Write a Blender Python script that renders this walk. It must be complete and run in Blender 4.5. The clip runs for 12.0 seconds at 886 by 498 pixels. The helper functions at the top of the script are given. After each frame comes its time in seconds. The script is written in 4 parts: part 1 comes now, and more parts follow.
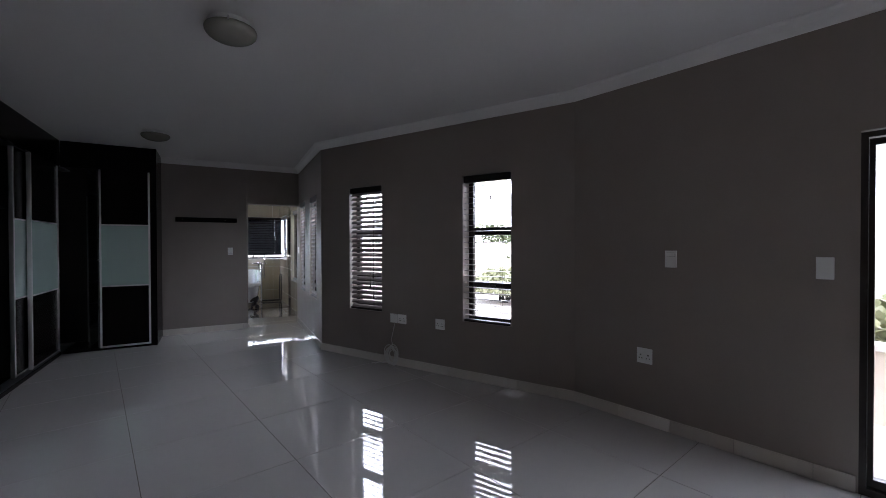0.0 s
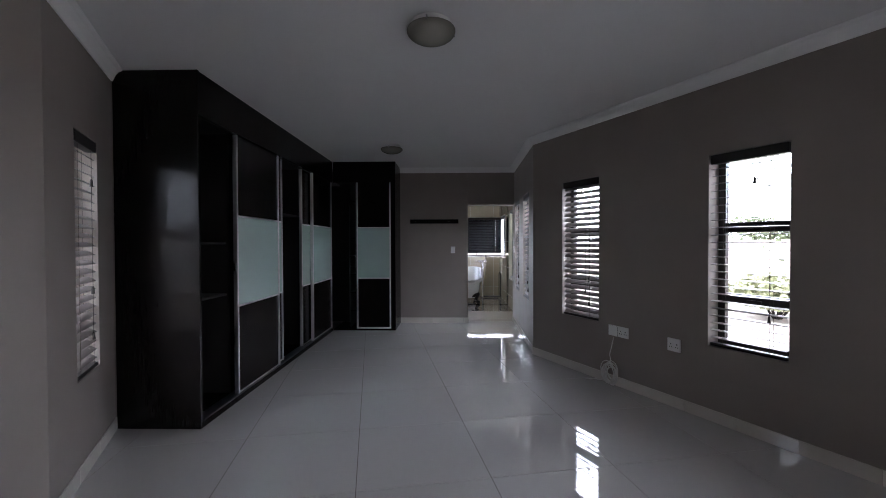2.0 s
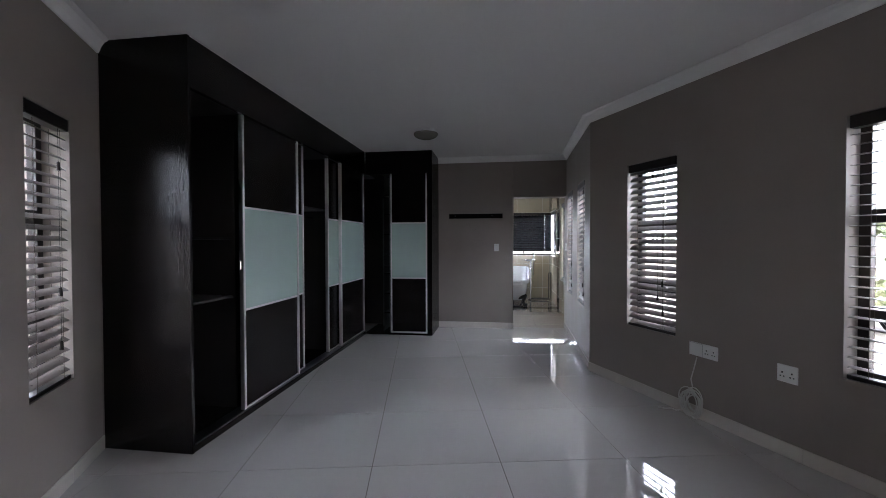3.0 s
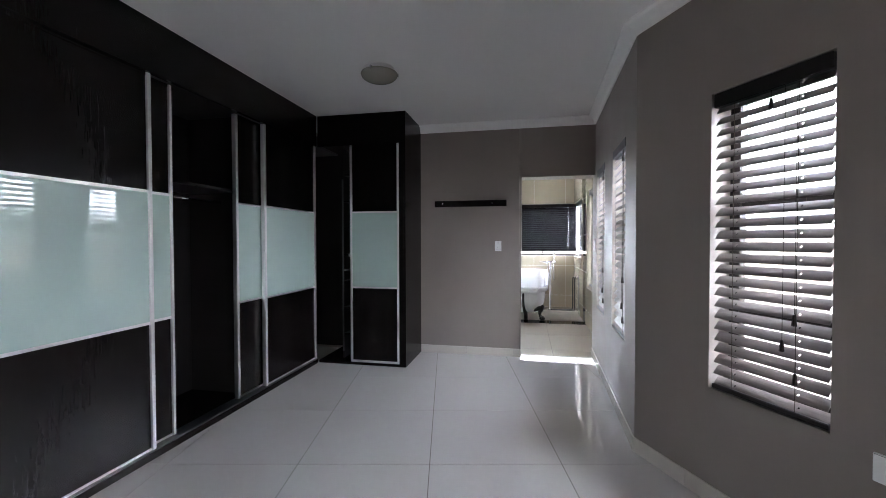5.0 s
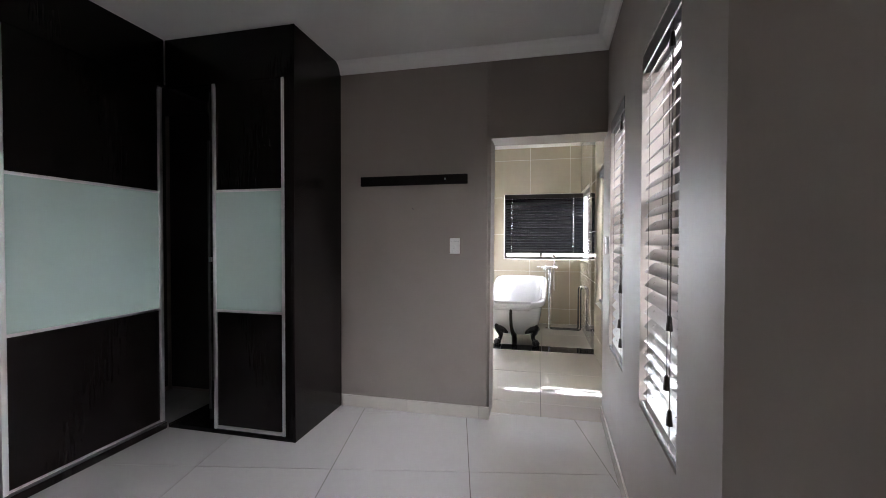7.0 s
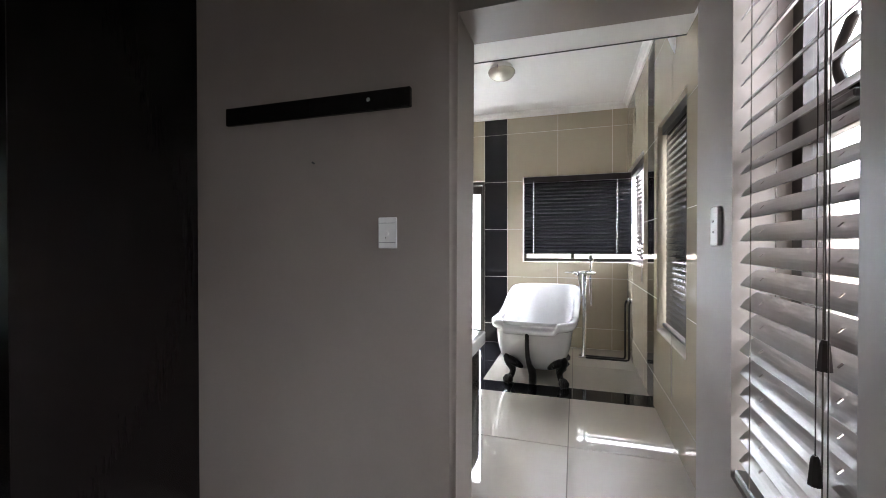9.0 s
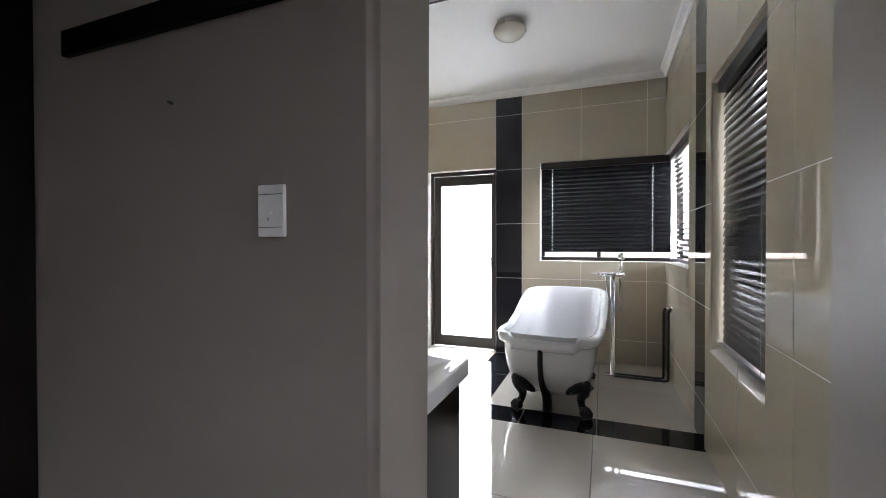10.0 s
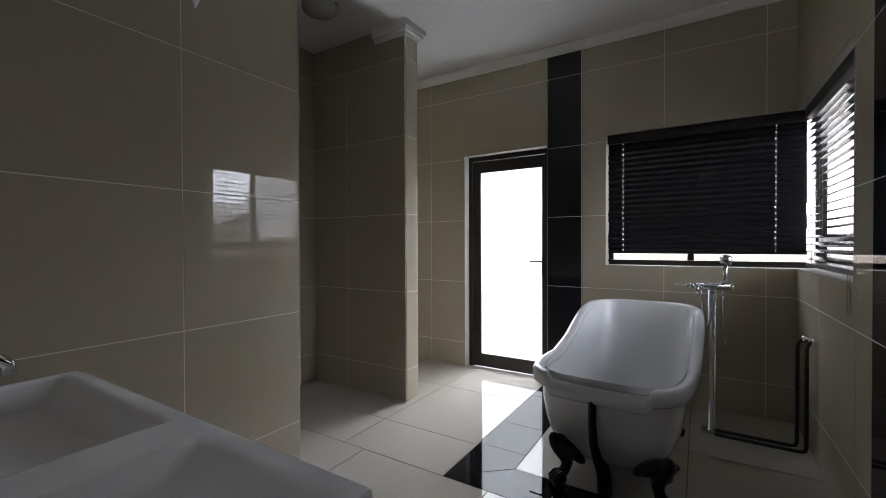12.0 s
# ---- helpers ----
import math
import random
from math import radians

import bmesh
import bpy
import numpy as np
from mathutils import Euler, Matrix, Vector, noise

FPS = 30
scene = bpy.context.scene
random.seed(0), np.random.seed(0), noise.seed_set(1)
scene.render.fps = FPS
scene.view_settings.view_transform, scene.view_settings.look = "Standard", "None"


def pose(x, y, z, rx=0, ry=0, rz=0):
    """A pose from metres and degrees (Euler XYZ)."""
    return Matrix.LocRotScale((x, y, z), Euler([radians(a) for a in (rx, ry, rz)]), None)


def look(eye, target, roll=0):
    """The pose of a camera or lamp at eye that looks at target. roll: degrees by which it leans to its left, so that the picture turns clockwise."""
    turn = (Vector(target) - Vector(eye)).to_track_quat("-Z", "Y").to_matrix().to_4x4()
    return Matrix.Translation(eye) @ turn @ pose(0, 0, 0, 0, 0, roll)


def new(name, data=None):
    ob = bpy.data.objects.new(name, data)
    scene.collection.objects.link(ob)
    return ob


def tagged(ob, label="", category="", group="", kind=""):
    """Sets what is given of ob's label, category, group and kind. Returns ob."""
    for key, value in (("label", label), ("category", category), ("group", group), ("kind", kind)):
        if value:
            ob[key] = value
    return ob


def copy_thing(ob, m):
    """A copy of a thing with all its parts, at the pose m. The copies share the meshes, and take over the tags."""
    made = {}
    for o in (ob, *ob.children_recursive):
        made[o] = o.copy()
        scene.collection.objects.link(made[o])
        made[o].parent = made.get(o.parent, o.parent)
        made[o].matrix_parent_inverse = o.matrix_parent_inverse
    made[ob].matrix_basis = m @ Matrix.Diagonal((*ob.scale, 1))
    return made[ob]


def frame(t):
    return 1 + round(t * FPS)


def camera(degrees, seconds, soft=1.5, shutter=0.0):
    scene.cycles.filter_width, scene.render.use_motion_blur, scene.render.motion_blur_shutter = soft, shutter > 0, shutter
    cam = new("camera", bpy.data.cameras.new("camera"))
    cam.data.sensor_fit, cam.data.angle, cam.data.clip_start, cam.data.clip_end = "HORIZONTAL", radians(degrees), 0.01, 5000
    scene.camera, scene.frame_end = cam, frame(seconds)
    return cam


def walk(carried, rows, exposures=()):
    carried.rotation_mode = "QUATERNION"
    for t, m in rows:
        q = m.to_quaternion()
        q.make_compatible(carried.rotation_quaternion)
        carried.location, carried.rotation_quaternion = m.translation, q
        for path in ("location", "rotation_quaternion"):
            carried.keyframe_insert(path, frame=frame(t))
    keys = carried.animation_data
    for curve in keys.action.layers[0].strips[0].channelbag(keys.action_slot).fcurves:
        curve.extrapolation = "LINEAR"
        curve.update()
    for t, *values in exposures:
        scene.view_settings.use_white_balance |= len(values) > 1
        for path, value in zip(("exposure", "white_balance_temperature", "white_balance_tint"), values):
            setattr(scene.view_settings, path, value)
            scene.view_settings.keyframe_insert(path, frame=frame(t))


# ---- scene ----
cam = camera(94.02, 12.0, soft=0.9)
ROWS = [
    (0.0, 1.309, -0.905, 1.404, -29.14, -0.63, -0.13),
    (0.5, 1.398, -0.878, 1.412, -21.25, -0.67, -0.08),
    (1.0, 1.455, -0.844, 1.422, -13.42, -0.73, -0.12),
    (1.5, 1.465, -0.755, 1.434, -5.64, -0.68, -0.21),
    (2.0, 1.533, -0.583, 1.428, 1.16, -0.87, -0.18),
    (2.5, 1.571, -0.283, 1.415, 5.28, -0.95, -0.16),
    (4.5, 1.812, 1.386, 1.373, 10.95, -1.23, -0.16),
    (5.0, 1.886, 1.859, 1.368, 11.39, -1.19, -0.11),
    (5.5, 1.989, 2.326, 1.352, 11.63, -1.23, 0.02),
    (6.0, 2.076, 2.792, 1.349, 12.03, -1.17, -0.01),
    (6.5, 2.133, 3.246, 1.346, 12.51, -1.14, 0.08),
    (8.5, 2.247, 4.928, 1.273, 15.85, -0.54, -0.07),
    (9.0, 2.239, 5.317, 1.253, 17.62, -0.53, -0.05),
    (9.5, 2.250, 5.689, 1.235, 19.25, -0.55, -0.08),
    (10.0, 2.261, 6.020, 1.223, 21.16, -0.60, -0.09),
    (10.5, 2.241, 6.329, 1.216, 23.05, -0.53, 0.01),
    (11.0, 2.240, 6.597, 1.213, 25.69, -0.55, -0.11),
    (11.5, 2.253, 6.804, 1.213, 28.75, -0.48, -0.18),
    (12.0, 2.272, 6.997, 1.218, 31.75, -0.61, -0.21),
]


def aim(x, y, z, yaw, pitch, roll):
    a, b = radians(yaw), radians(pitch)
    ahead = Vector((-math.sin(a) * math.cos(b), math.cos(a) * math.cos(b), math.sin(b)))
    eye = Vector((x, y, z))
    return look(eye, eye + ahead, roll)


walk(cam, [(r[0], aim(*r[1:])) for r in ROWS], [(0.0, 0.38, 5700, 17), (1.0, 0.85, 5700, 17), (2.5, 0.96, 5750, 16), (4.5, 2.05, 5800, 15), (6.5, 1.97, 6200, 17), (8.5, 1.52, 6350, 17), (9.2, 1.5, 6200, 16), (10.0, 0.95, 6150, 16), (10.5, 0.45, 6150, 15), (11.2, -0.08, 6150, 16), (12.0, -0.78, 6150, 16)])

# ---- light: an overcast bright sky, a broad soft sun, sky light in the window openings ----
world = bpy.data.worlds.new("sky")
scene.world = world
world.use_nodes = True
wn = world.node_tree.nodes
sky = wn.new("ShaderNodeTexSky")
sky.sky_type = "NISHITA"
sky.sun_disc = False
sky.sun_elevation = radians(62)
sky.sun_rotation = radians(204)
sky.dust_density = 4.0
wn["Background"].inputs[1].default_value = 0.15
world.node_tree.links.new(sky.outputs[0], wn["Background"].inputs[0])
sun_data = bpy.data.lights.new("sun", "SUN")
sun_data.energy, sun_data.angle, sun_data.color = 5.0, radians(12), (1.0, 0.96, 0.9)
sun = new("sun", sun_data)
sun.matrix_world = look((0, 0, 30), (4, 9, 8))
SKY_POWER = 31.0

# ---- materials ----
MATS = {}


def material(name, colour, rough=0.5, metal=0.0, grain=0.0, scale=8.0, stretch=(1, 1, 1), bump=0.0, big=0.0, spread=0.0, coat=0.0, transmission=0.0, ior=1.45, spec=0.5, rough_var=0.0, blotch=1.3):
    m = bpy.data.materials.new(name)
    m.use_nodes = True
    nt = m.node_tree
    n, l = nt.nodes, nt.links
    p = n["Principled BSDF"]
    p.inputs["Base Color"].default_value = (*colour, 1)
    p.inputs["Roughness"].default_value = rough
    p.inputs["Metallic"].default_value = metal
    p.inputs["Coat Weight"].default_value = coat
    p.inputs["Coat Roughness"].default_value = 0.03
    p.inputs["Transmission Weight"].default_value = transmission
    p.inputs["IOR"].default_value = ior
    p.inputs["Specular IOR Level"].default_value = spec
    if grain or big or bump or spread or rough_var:
        tc = n.new("ShaderNodeTexCoord")
        mp = n.new("ShaderNodeMapping")
        mp.inputs["Scale"].default_value = stretch
        l.new(tc.outputs["Object"], mp.inputs[0])
        fine = n.new("ShaderNodeTexNoise")
        fine.inputs["Scale"].default_value = scale
        fine.inputs["Detail"].default_value = 6
        l.new(mp.outputs[0], fine.inputs["Vector"])
        wide = n.new("ShaderNodeTexNoise")
        wide.inputs["Scale"].default_value = blotch
        wide.inputs["Detail"].default_value = 3
        l.new(tc.outputs["Object"], wide.inputs["Vector"])
        # value = 1 + grain*(fine-.5) + big*(wide-.5) + spread*(random-.5)
        a = n.new("ShaderNodeMath")
        a.operation = "MULTIPLY_ADD"
        a.inputs[1].default_value, a.inputs[2].default_value = grain, 1 - grain / 2 - big / 2 - spread / 2
        l.new(fine.outputs[0], a.inputs[0])
        b = n.new("ShaderNodeMath")
        b.operation = "MULTIPLY_ADD"
        b.inputs[1].default_value = big
        l.new(wide.outputs[0], b.inputs[0])
        l.new(a.outputs[0], b.inputs[2])
        info = n.new("ShaderNodeObjectInfo")
        c = n.new("ShaderNodeMath")
        c.operation = "MULTIPLY_ADD"
        c.inputs[1].default_value = spread
        l.new(info.outputs["Random"], c.inputs[0])
        l.new(b.outputs[0], c.inputs[2])
        hsv = n.new("ShaderNodeHueSaturation")
        hsv.inputs["Color"].default_value = (*colour, 1)
        l.new(c.outputs[0], hsv.inputs["Value"])
        l.new(hsv.outputs[0], p.inputs["Base Color"])
        if rough_var:
            d = n.new("ShaderNodeMath")
            d.operation = "MULTIPLY_ADD"
            d.inputs[1].default_value, d.inputs[2].default_value = rough_var, rough - rough_var / 2
            l.new(wide.outputs[0], d.inputs[0])
            l.new(d.outputs[0], p.inputs["Roughness"])
        if bump:
            bp = n.new("ShaderNodeBump")
            bp.inputs["Strength"].default_value = 0.4
            bp.inputs["Distance"].default_value = bump
            l.new(fine.outputs[0], bp.inputs["Height"])
            l.new(bp.outputs[0], p.inputs["Normal"])
    MATS[name] = m
    return m


PAINT = material("taupe_paint", (0.281, 0.244, 0.214), 0.52, grain=0.05, scale=60, bump=0.0006, big=0.16, rough_var=0.3, blotch=3.5)
OUTER = material("outer_plaster", (0.6, 0.57, 0.52), 0.8, grain=0.1, scale=30, bump=0.001, big=0.1)
# ceiling and cornice whites differ to paint in light the cove catches
CEIL = material("ceiling_white_dimmed", (0.76, 0.75, 0.735), 0.7, grain=0.03, scale=40, bump=0.0004, big=0.04)
CORN = material("cornice_white_lit", (0.86, 0.855, 0.84), 0.6, grain=0.03, scale=50, big=0.03)
FLOOR = material("polished_porcelain", (0.57, 0.547, 0.516), 0.012, grain=0.04, scale=18, big=0.05, spread=0.05, spec=1.0, rough_var=0.01, coat=0.75)
BATHFLOOR = material("polished_cream_porcelain", (0.5, 0.462, 0.402), 0.01, grain=0.04, scale=18, big=0.05, spread=0.06, spec=1.0, rough_var=0.008, coat=0.6)
GROUT = material("grout", (0.16, 0.14, 0.12), 0.8, grain=0.2, scale=40)
GROUTW = material("pale_grout", (0.8, 0.78, 0.73), 0.7, grain=0.08, scale=40)
BLACKTILE = material("black_tile", (0.012, 0.012, 0.014), 0.012, grain=0.06, scale=30, spread=0.2, rough_var=0.01, spec=0.45)
BEIGE = material("beige_tile", (0.44, 0.388, 0.295), 0.006, grain=0.06, scale=14, big=0.06, spread=0.06, spec=0.9, rough_var=0.006)
SKIRT = material("skirting_tile", (0.62, 0.58, 0.52), 0.05, grain=0.08, scale=20, spread=0.12, big=0.05)
WENGE = material("wenge_board", (0.0075, 0.0055, 0.005), 0.24, grain=0.22, scale=22, stretch=(6, 6, 0.35), big=0.2, spec=0.21)
WENGEIN = material("wenge_inside", (0.018, 0.0145, 0.0135), 0.45, grain=0.6, scale=22, stretch=(6, 6, 0.35), big=0.2)
BAND = material("back_painted_glass", (0.56, 0.71, 0.655), 0.0, grain=0.03, scale=3, big=0.05, spec=0.9)
ALU = material("brushed_aluminium", (0.86, 0.86, 0.86), 0.36, 1.0, grain=0.15, scale=60, stretch=(1, 1, 0.05))
DARKALU = material("dark_anodised_aluminium", (0.16, 0.16, 0.16), 0.35, 1.0)
CHROME = material("chrome", (0.62, 0.62, 0.63), 0.05, 1.0)
FRAME = material("brown_window_frame", (0.022, 0.016, 0.013), 0.35, grain=0.2, scale=30)
# slat base raised above dark wood, standing in for the sky's sheen
SLAT = material("dark_wood_slat_sheen", (0.19, 0.166, 0.152), 0.28, grain=0.5, scale=30, stretch=(0.3, 6, 6), spread=0.2, spec=0.6)
SLATB = material("black_slat", (0.006, 0.006, 0.007), 0.22, grain=0.4, scale=30, stretch=(0.3, 6, 6), spread=0.2)
# the rails' backlit shade is put into this dark base colour
RAIL = material("backlit_dark_rail", (0.016, 0.013, 0.012), 0.32, grain=0.4, scale=30, stretch=(0.3, 6, 6))
CORD = material("blind_cord", (0.09, 0.075, 0.06), 0.8)
PALECORD = material("pale_pull_cord", (0.35, 0.33, 0.3), 0.7)
GLASS = material("clear_glass", (1, 1, 1), 0.0, transmission=1.0, ior=1.45)
WHITEP = material("white_plastic", (0.78, 0.78, 0.76), 0.35, grain=0.02, scale=30)
GREYP = material("grey_slot", (0.06, 0.06, 0.06), 0.5)
ENAMEL = material("white_enamel", (0.86, 0.87, 0.88), 0.08, grain=0.02, scale=5, coat=0.5)
IRON = material("black_cast_iron", (0.012, 0.011, 0.011), 0.35, grain=0.3, scale=30, bump=0.0006)
RUBBER = material("grey_cable", (0.62, 0.61, 0.57), 0.5)
DOME = material("opal_glass_dome", (0.28, 0.268, 0.225), 0.18, grain=0.04, scale=6, coat=0.3)
CREAMDOME = material("cream_glass_dome", (0.66, 0.63, 0.54), 0.2, grain=0.04, scale=6, coat=0.3)
HEDGE = material("hedge_leaves", (0.1, 0.12, 0.055), 0.6, grain=0.8, scale=9, big=0.5)
# overexposed glare is put into this leaf colour as a paler green
BUSH = material("washed_out_bush_leaves", (0.26, 0.27, 0.15), 0.6, grain=0.7, scale=9, big=0.4)
PAVE = material("pale_paving", (0.44, 0.4, 0.35), 0.7, grain=0.15, scale=10, big=0.2)
BOUND = material("boundary_wall_plaster", (0.62, 0.54, 0.46), 0.8, grain=0.1, scale=8, big=0.12)

# dark colour for the shadow line drawn along the soffit edge
EDGE_SHADOW = material("painted_edge_shadow", (0.07, 0.065, 0.06), 0.5)

# frosted pane: diffuse and translucent glass, lit by the day behind it
FROST = bpy.data.materials.new("frosted_glass")
FROST.use_nodes = True
_n = FROST.node_tree.nodes
_l = FROST.node_tree.links
_t = _n.new("ShaderNodeBsdfTranslucent")
_t.inputs[0].default_value = (0.95, 0.97, 0.96, 1)
_mix = _n.new("ShaderNodeMixShader")
_mix.inputs[0].default_value = 0.12
_l.new(_t.outputs[0], _mix.inputs[1])
_n["Principled BSDF"].inputs["Roughness"].default_value = 0.25
_l.new(_n["Principled BSDF"].outputs[0], _mix.inputs[2])
_l.new(_mix.outputs[0], _n["Material Output"].inputs[0])


# ---- mesh helpers ----
def box(bm, x0, x1, y0, y1, z0, z1):
    v = [bm.verts.new((x, y, z)) for z in (z0, z1) for y in (y0, y1) for x in (x0, x1)]
    for f in ((0, 2, 3, 1), (4, 5, 7, 6), (0, 1, 5, 4), (2, 6, 7, 3), (0, 4, 6, 2), (1, 3, 7, 5)):
        bm.faces.new([v[i] for i in f])


def boxed(x0, x1, y0, y1, z0, z1, bevel=0.0, seg=1):
    bm = bmesh.new()
    box(bm, x0, x1, y0, y1, z0, z1)
    if bevel:
        bmesh.ops.bevel(bm, geom=bm.edges[:], offset=bevel, segments=seg, affect="EDGES", profile=0.6)
    return bm


def mesh_of(bm, name, mat, smooth=False):
    bmesh.ops.recalc_face_normals(bm, faces=bm.faces[:])
    me = bpy.data.meshes.new(name)
    bm.to_mesh(me)
    bm.free()
    me.materials.append(mat)
    if smooth:
        for p in me.polygons:
            p.use_smooth = True
    return me


def part(name, bm, mat, parent=None, label="", smooth=False):
    ob = new(name, bm if isinstance(bm, bpy.types.Mesh) else mesh_of(bm, name, mat, smooth))
    if parent:
        ob.parent = parent
    if label:
        tagged(ob, label)
    return ob


def thing(name, label, category, m=None, group="", kind=""):
    ob = new(name)
    ob.empty_display_size = 0.1
    if m is not None:
        ob.matrix_world = m
    return tagged(ob, label, category, group, kind)


def tube(bm, points, r, n=10):
    """A round rod along a line of points."""
    rings = []
    pts = [Vector(p) for p in points]
    for i, p in enumerate(pts):
        d = (pts[min(i + 1, len(pts) - 1)] - pts[max(i - 1, 0)]).normalized()
        u = d.orthogonal().normalized() if not rings else (u - d * u.dot(d)).normalized()
        w = d.cross(u)
        rr = r[i] if isinstance(r, (list, tuple)) else r
        rings.append([bm.verts.new(p + (u * math.cos(k * math.tau / n) + w * math.sin(k * math.tau / n)) * rr) for k in range(n)])
    for a, b in zip(rings, rings[1:]):
        for k in range(n):
            bm.faces.new((a[k], a[(k + 1) % n], b[(k + 1) % n], b[k]))
    bm.faces.new(rings[0][::-1])
    bm.faces.new(rings[-1])


def lathe(bm, profile, n=32):
    """A turned shape about z from (radius, z) pairs."""
    rings = []
    for r, z in profile:
        if r < 1e-5:
            rings.append([bm.verts.new((0, 0, z))])
        else:
            rings.append([bm.verts.new((r * math.cos(k * math.tau / n), r * math.sin(k * math.tau / n), z)) for k in range(n)])
    for a, b in zip(rings, rings[1:]):
        for k in range(n):
            q = (k + 1) % n
            if len(a) == 1 and len(b) > 1:
                bm.faces.new((a[0], b[k], b[q]))
            elif len(b) == 1 and len(a) > 1:
                bm.faces.new((a[k], a[q], b[0]))
            elif len(a) > 1:
                bm.faces.new((a[k], a[q], b[q], b[k]))


def slab(bm, s0, s1, z0, z1, y0, y1, holes=()):
    """A plate from s0 to s1 and z0 to z1, y0 to y1 thick, with rectangular holes (s0, s1, z0, z1) cut through it."""
    ss = sorted({s0, s1, *[min(max(h[i], s0), s1) for h in holes for i in (0, 1)]})
    zz = sorted({z0, z1, *[min(max(h[i], z0), z1) for h in holes for i in (2, 3)]})
    full = {}
    for i in range(len(ss) - 1):
        for j in range(len(zz) - 1):
            cs, cz = (ss[i] + ss[i + 1]) / 2, (zz[j] + zz[j + 1]) / 2
            full[i, j] = not any(h[0] < cs < h[1] and h[2] < cz < h[3] for h in holes)
    if not any(full.values()):
        return False

    def quad(*c):
        bm.faces.new([bm.verts.new(p) for p in c])

    for (i, j), ok in full.items():
        if not ok:
            continue
        a, b, c, d = ss[i], ss[i + 1], zz[j], zz[j + 1]
        quad((a, y0, c), (b, y0, c), (b, y0, d), (a, y0, d))
        quad((a, y1, c), (a, y1, d), (b, y1, d), (b, y1, c))
        if not full.get((i - 1, j)):
            quad((a, y0, c), (a, y0, d), (a, y1, d), (a, y1, c))
        if not full.get((i + 1, j)):
            quad((b, y0, c), (b, y1, c), (b, y1, d), (b, y0, d))
        if not full.get((i, j - 1)):
            quad((a, y0, c), (a, y1, c), (b, y1, c), (b, y0, c))
        if not full.get((i, j + 1)):
            quad((a, y0, d), (b, y0, d), (b, y1, d), (a, y1, d))
    bmesh.ops.remove_doubles(bm, verts=bm.verts[:], dist=1e-5)
    return True


def run(p0, p1):
    """The frame of a wall whose inner face goes from p0 to p1: x along it, y outwards, z up."""
    d = Vector((p1[0] - p0[0], p1[1] - p0[1], 0))
    return Matrix.Translation((p0[0], p0[1], 0)) @ Matrix.Rotation(math.atan2(d.y, d.x), 4, "Z"), d.length


# ---- plan ----
CEILING, BATH_CEILING, THICK = 2.75, 2.93, 0.22
CRN, BEND = (2.575, 4.70), (4.121, 1.73)
R_END = (4.925, -2.388)
L_BEND, L_WARD = (-0.49, 1.433), (-1.05, 2.52)
NOOK_Y, BATH_Y = 6.76, 7.04
BACK_Y, BATH_X, BATH_L = 10.61, 2.84, -0.67

W_HEAD, W_SILL = 2.115, 0.60
walls = {
    "wall_corridor": ((2.655, 6.99), CRN, 2.9, [(0.385, 0.94, 0.63, 2.12), (1.385, 1.945, 0.63, 2.12)], PAINT),
    "wall_east": (CRN, BEND, 2.9, [(0.53, 1.07, W_SILL, W_HEAD), (2.19, 2.735, W_SILL, W_HEAD)], PAINT),
    "wall_south_east": (BEND, R_END, 2.9, [(1.79, 3.79, -0.01, 2.03)], PAINT),
    "wall_south": (R_END, (-0.30, -2.388), 2.9, [], PAINT),
    "wall_south_west": ((-0.30, -2.388), L_BEND, 2.9, [], PAINT),
    "wall_west": (L_BEND, L_WARD, 2.9, [(0.42, 0.85, 0.60, W_HEAD)], PAINT),
    "wall_north_west": (L_WARD, (-1.05, 6.76), 2.9, [], PAINT),
    "wall_bath_north": ((BATH_L, BACK_Y), (3.07, BACK_Y), 3.0, [(0.965, 1.80, -0.01, 2.09), (2.29, 3.72, 1.045, 2.11)], OUTER),
    "wall_bath_east": ((BATH_X, BACK_Y), (BATH_X, 6.99), 3.0, [(0, 1.20, 1.045, 2.11), (1.85, 2.705, 0.61, 2.14)], OUTER),
    "wall_bath_west": ((BATH_L, BATH_Y), (BATH_L, BACK_Y), 3.0, [], OUTER),
}
RUNS = {}
for name, (p0, p1, top, holes, mat) in walls.items():
    m, length = run(p0, p1)
    RUNS[name] = (m, length, holes)
    bm = bmesh.new()
    slab(bm, 0, length, -0.12, top, 0, THICK, holes)
    ob = part(name, bm, mat)
    ob.matrix_world = m
    tagged(ob, "smooth taupe painted plaster wall" if mat is PAINT else "masonry wall behind glossy beige wall tiles", "wall", kind="structure")
# wall between bedroom and bathroom with the doorway
m, length = run((-1.27, NOOK_Y), (2.655, NOOK_Y))
bm = bmesh.new()
slab(bm, 0, length, -0.12, 3.0, 0, BATH_Y - NOOK_Y, [(3.092, 4.5, -0.2, 2.10)])
soft = bmesh.ops.bevel(bm, geom=[e for e in bm.edges if abs(e.verts[0].co.x - 3.092) < 1e-4 and abs(e.verts[1].co.x - 3.092) < 1e-4 and abs(e.verts[0].co.y - e.verts[1].co.y) < 1e-4], offset=0.018, segments=5, affect="EDGES")
for f in soft["faces"]:
    f.smooth = True
ob = part("wall_north", bm, PAINT)
ob.matrix_world = m
tagged(ob, "taupe painted plaster wall with an open doorway", "wall", kind="structure")
for name, b in {"wall_vanity": (0.235, 0.385, BATH_Y, 8.52), "wall_shower": (BATH_L, 0.345, 9.563, 9.715)}.items():
    tagged(part(name, boxed(*b, -0.12, BATH_CEILING), OUTER), "tiled partition wall beside the shower recess", "wall", kind="structure")

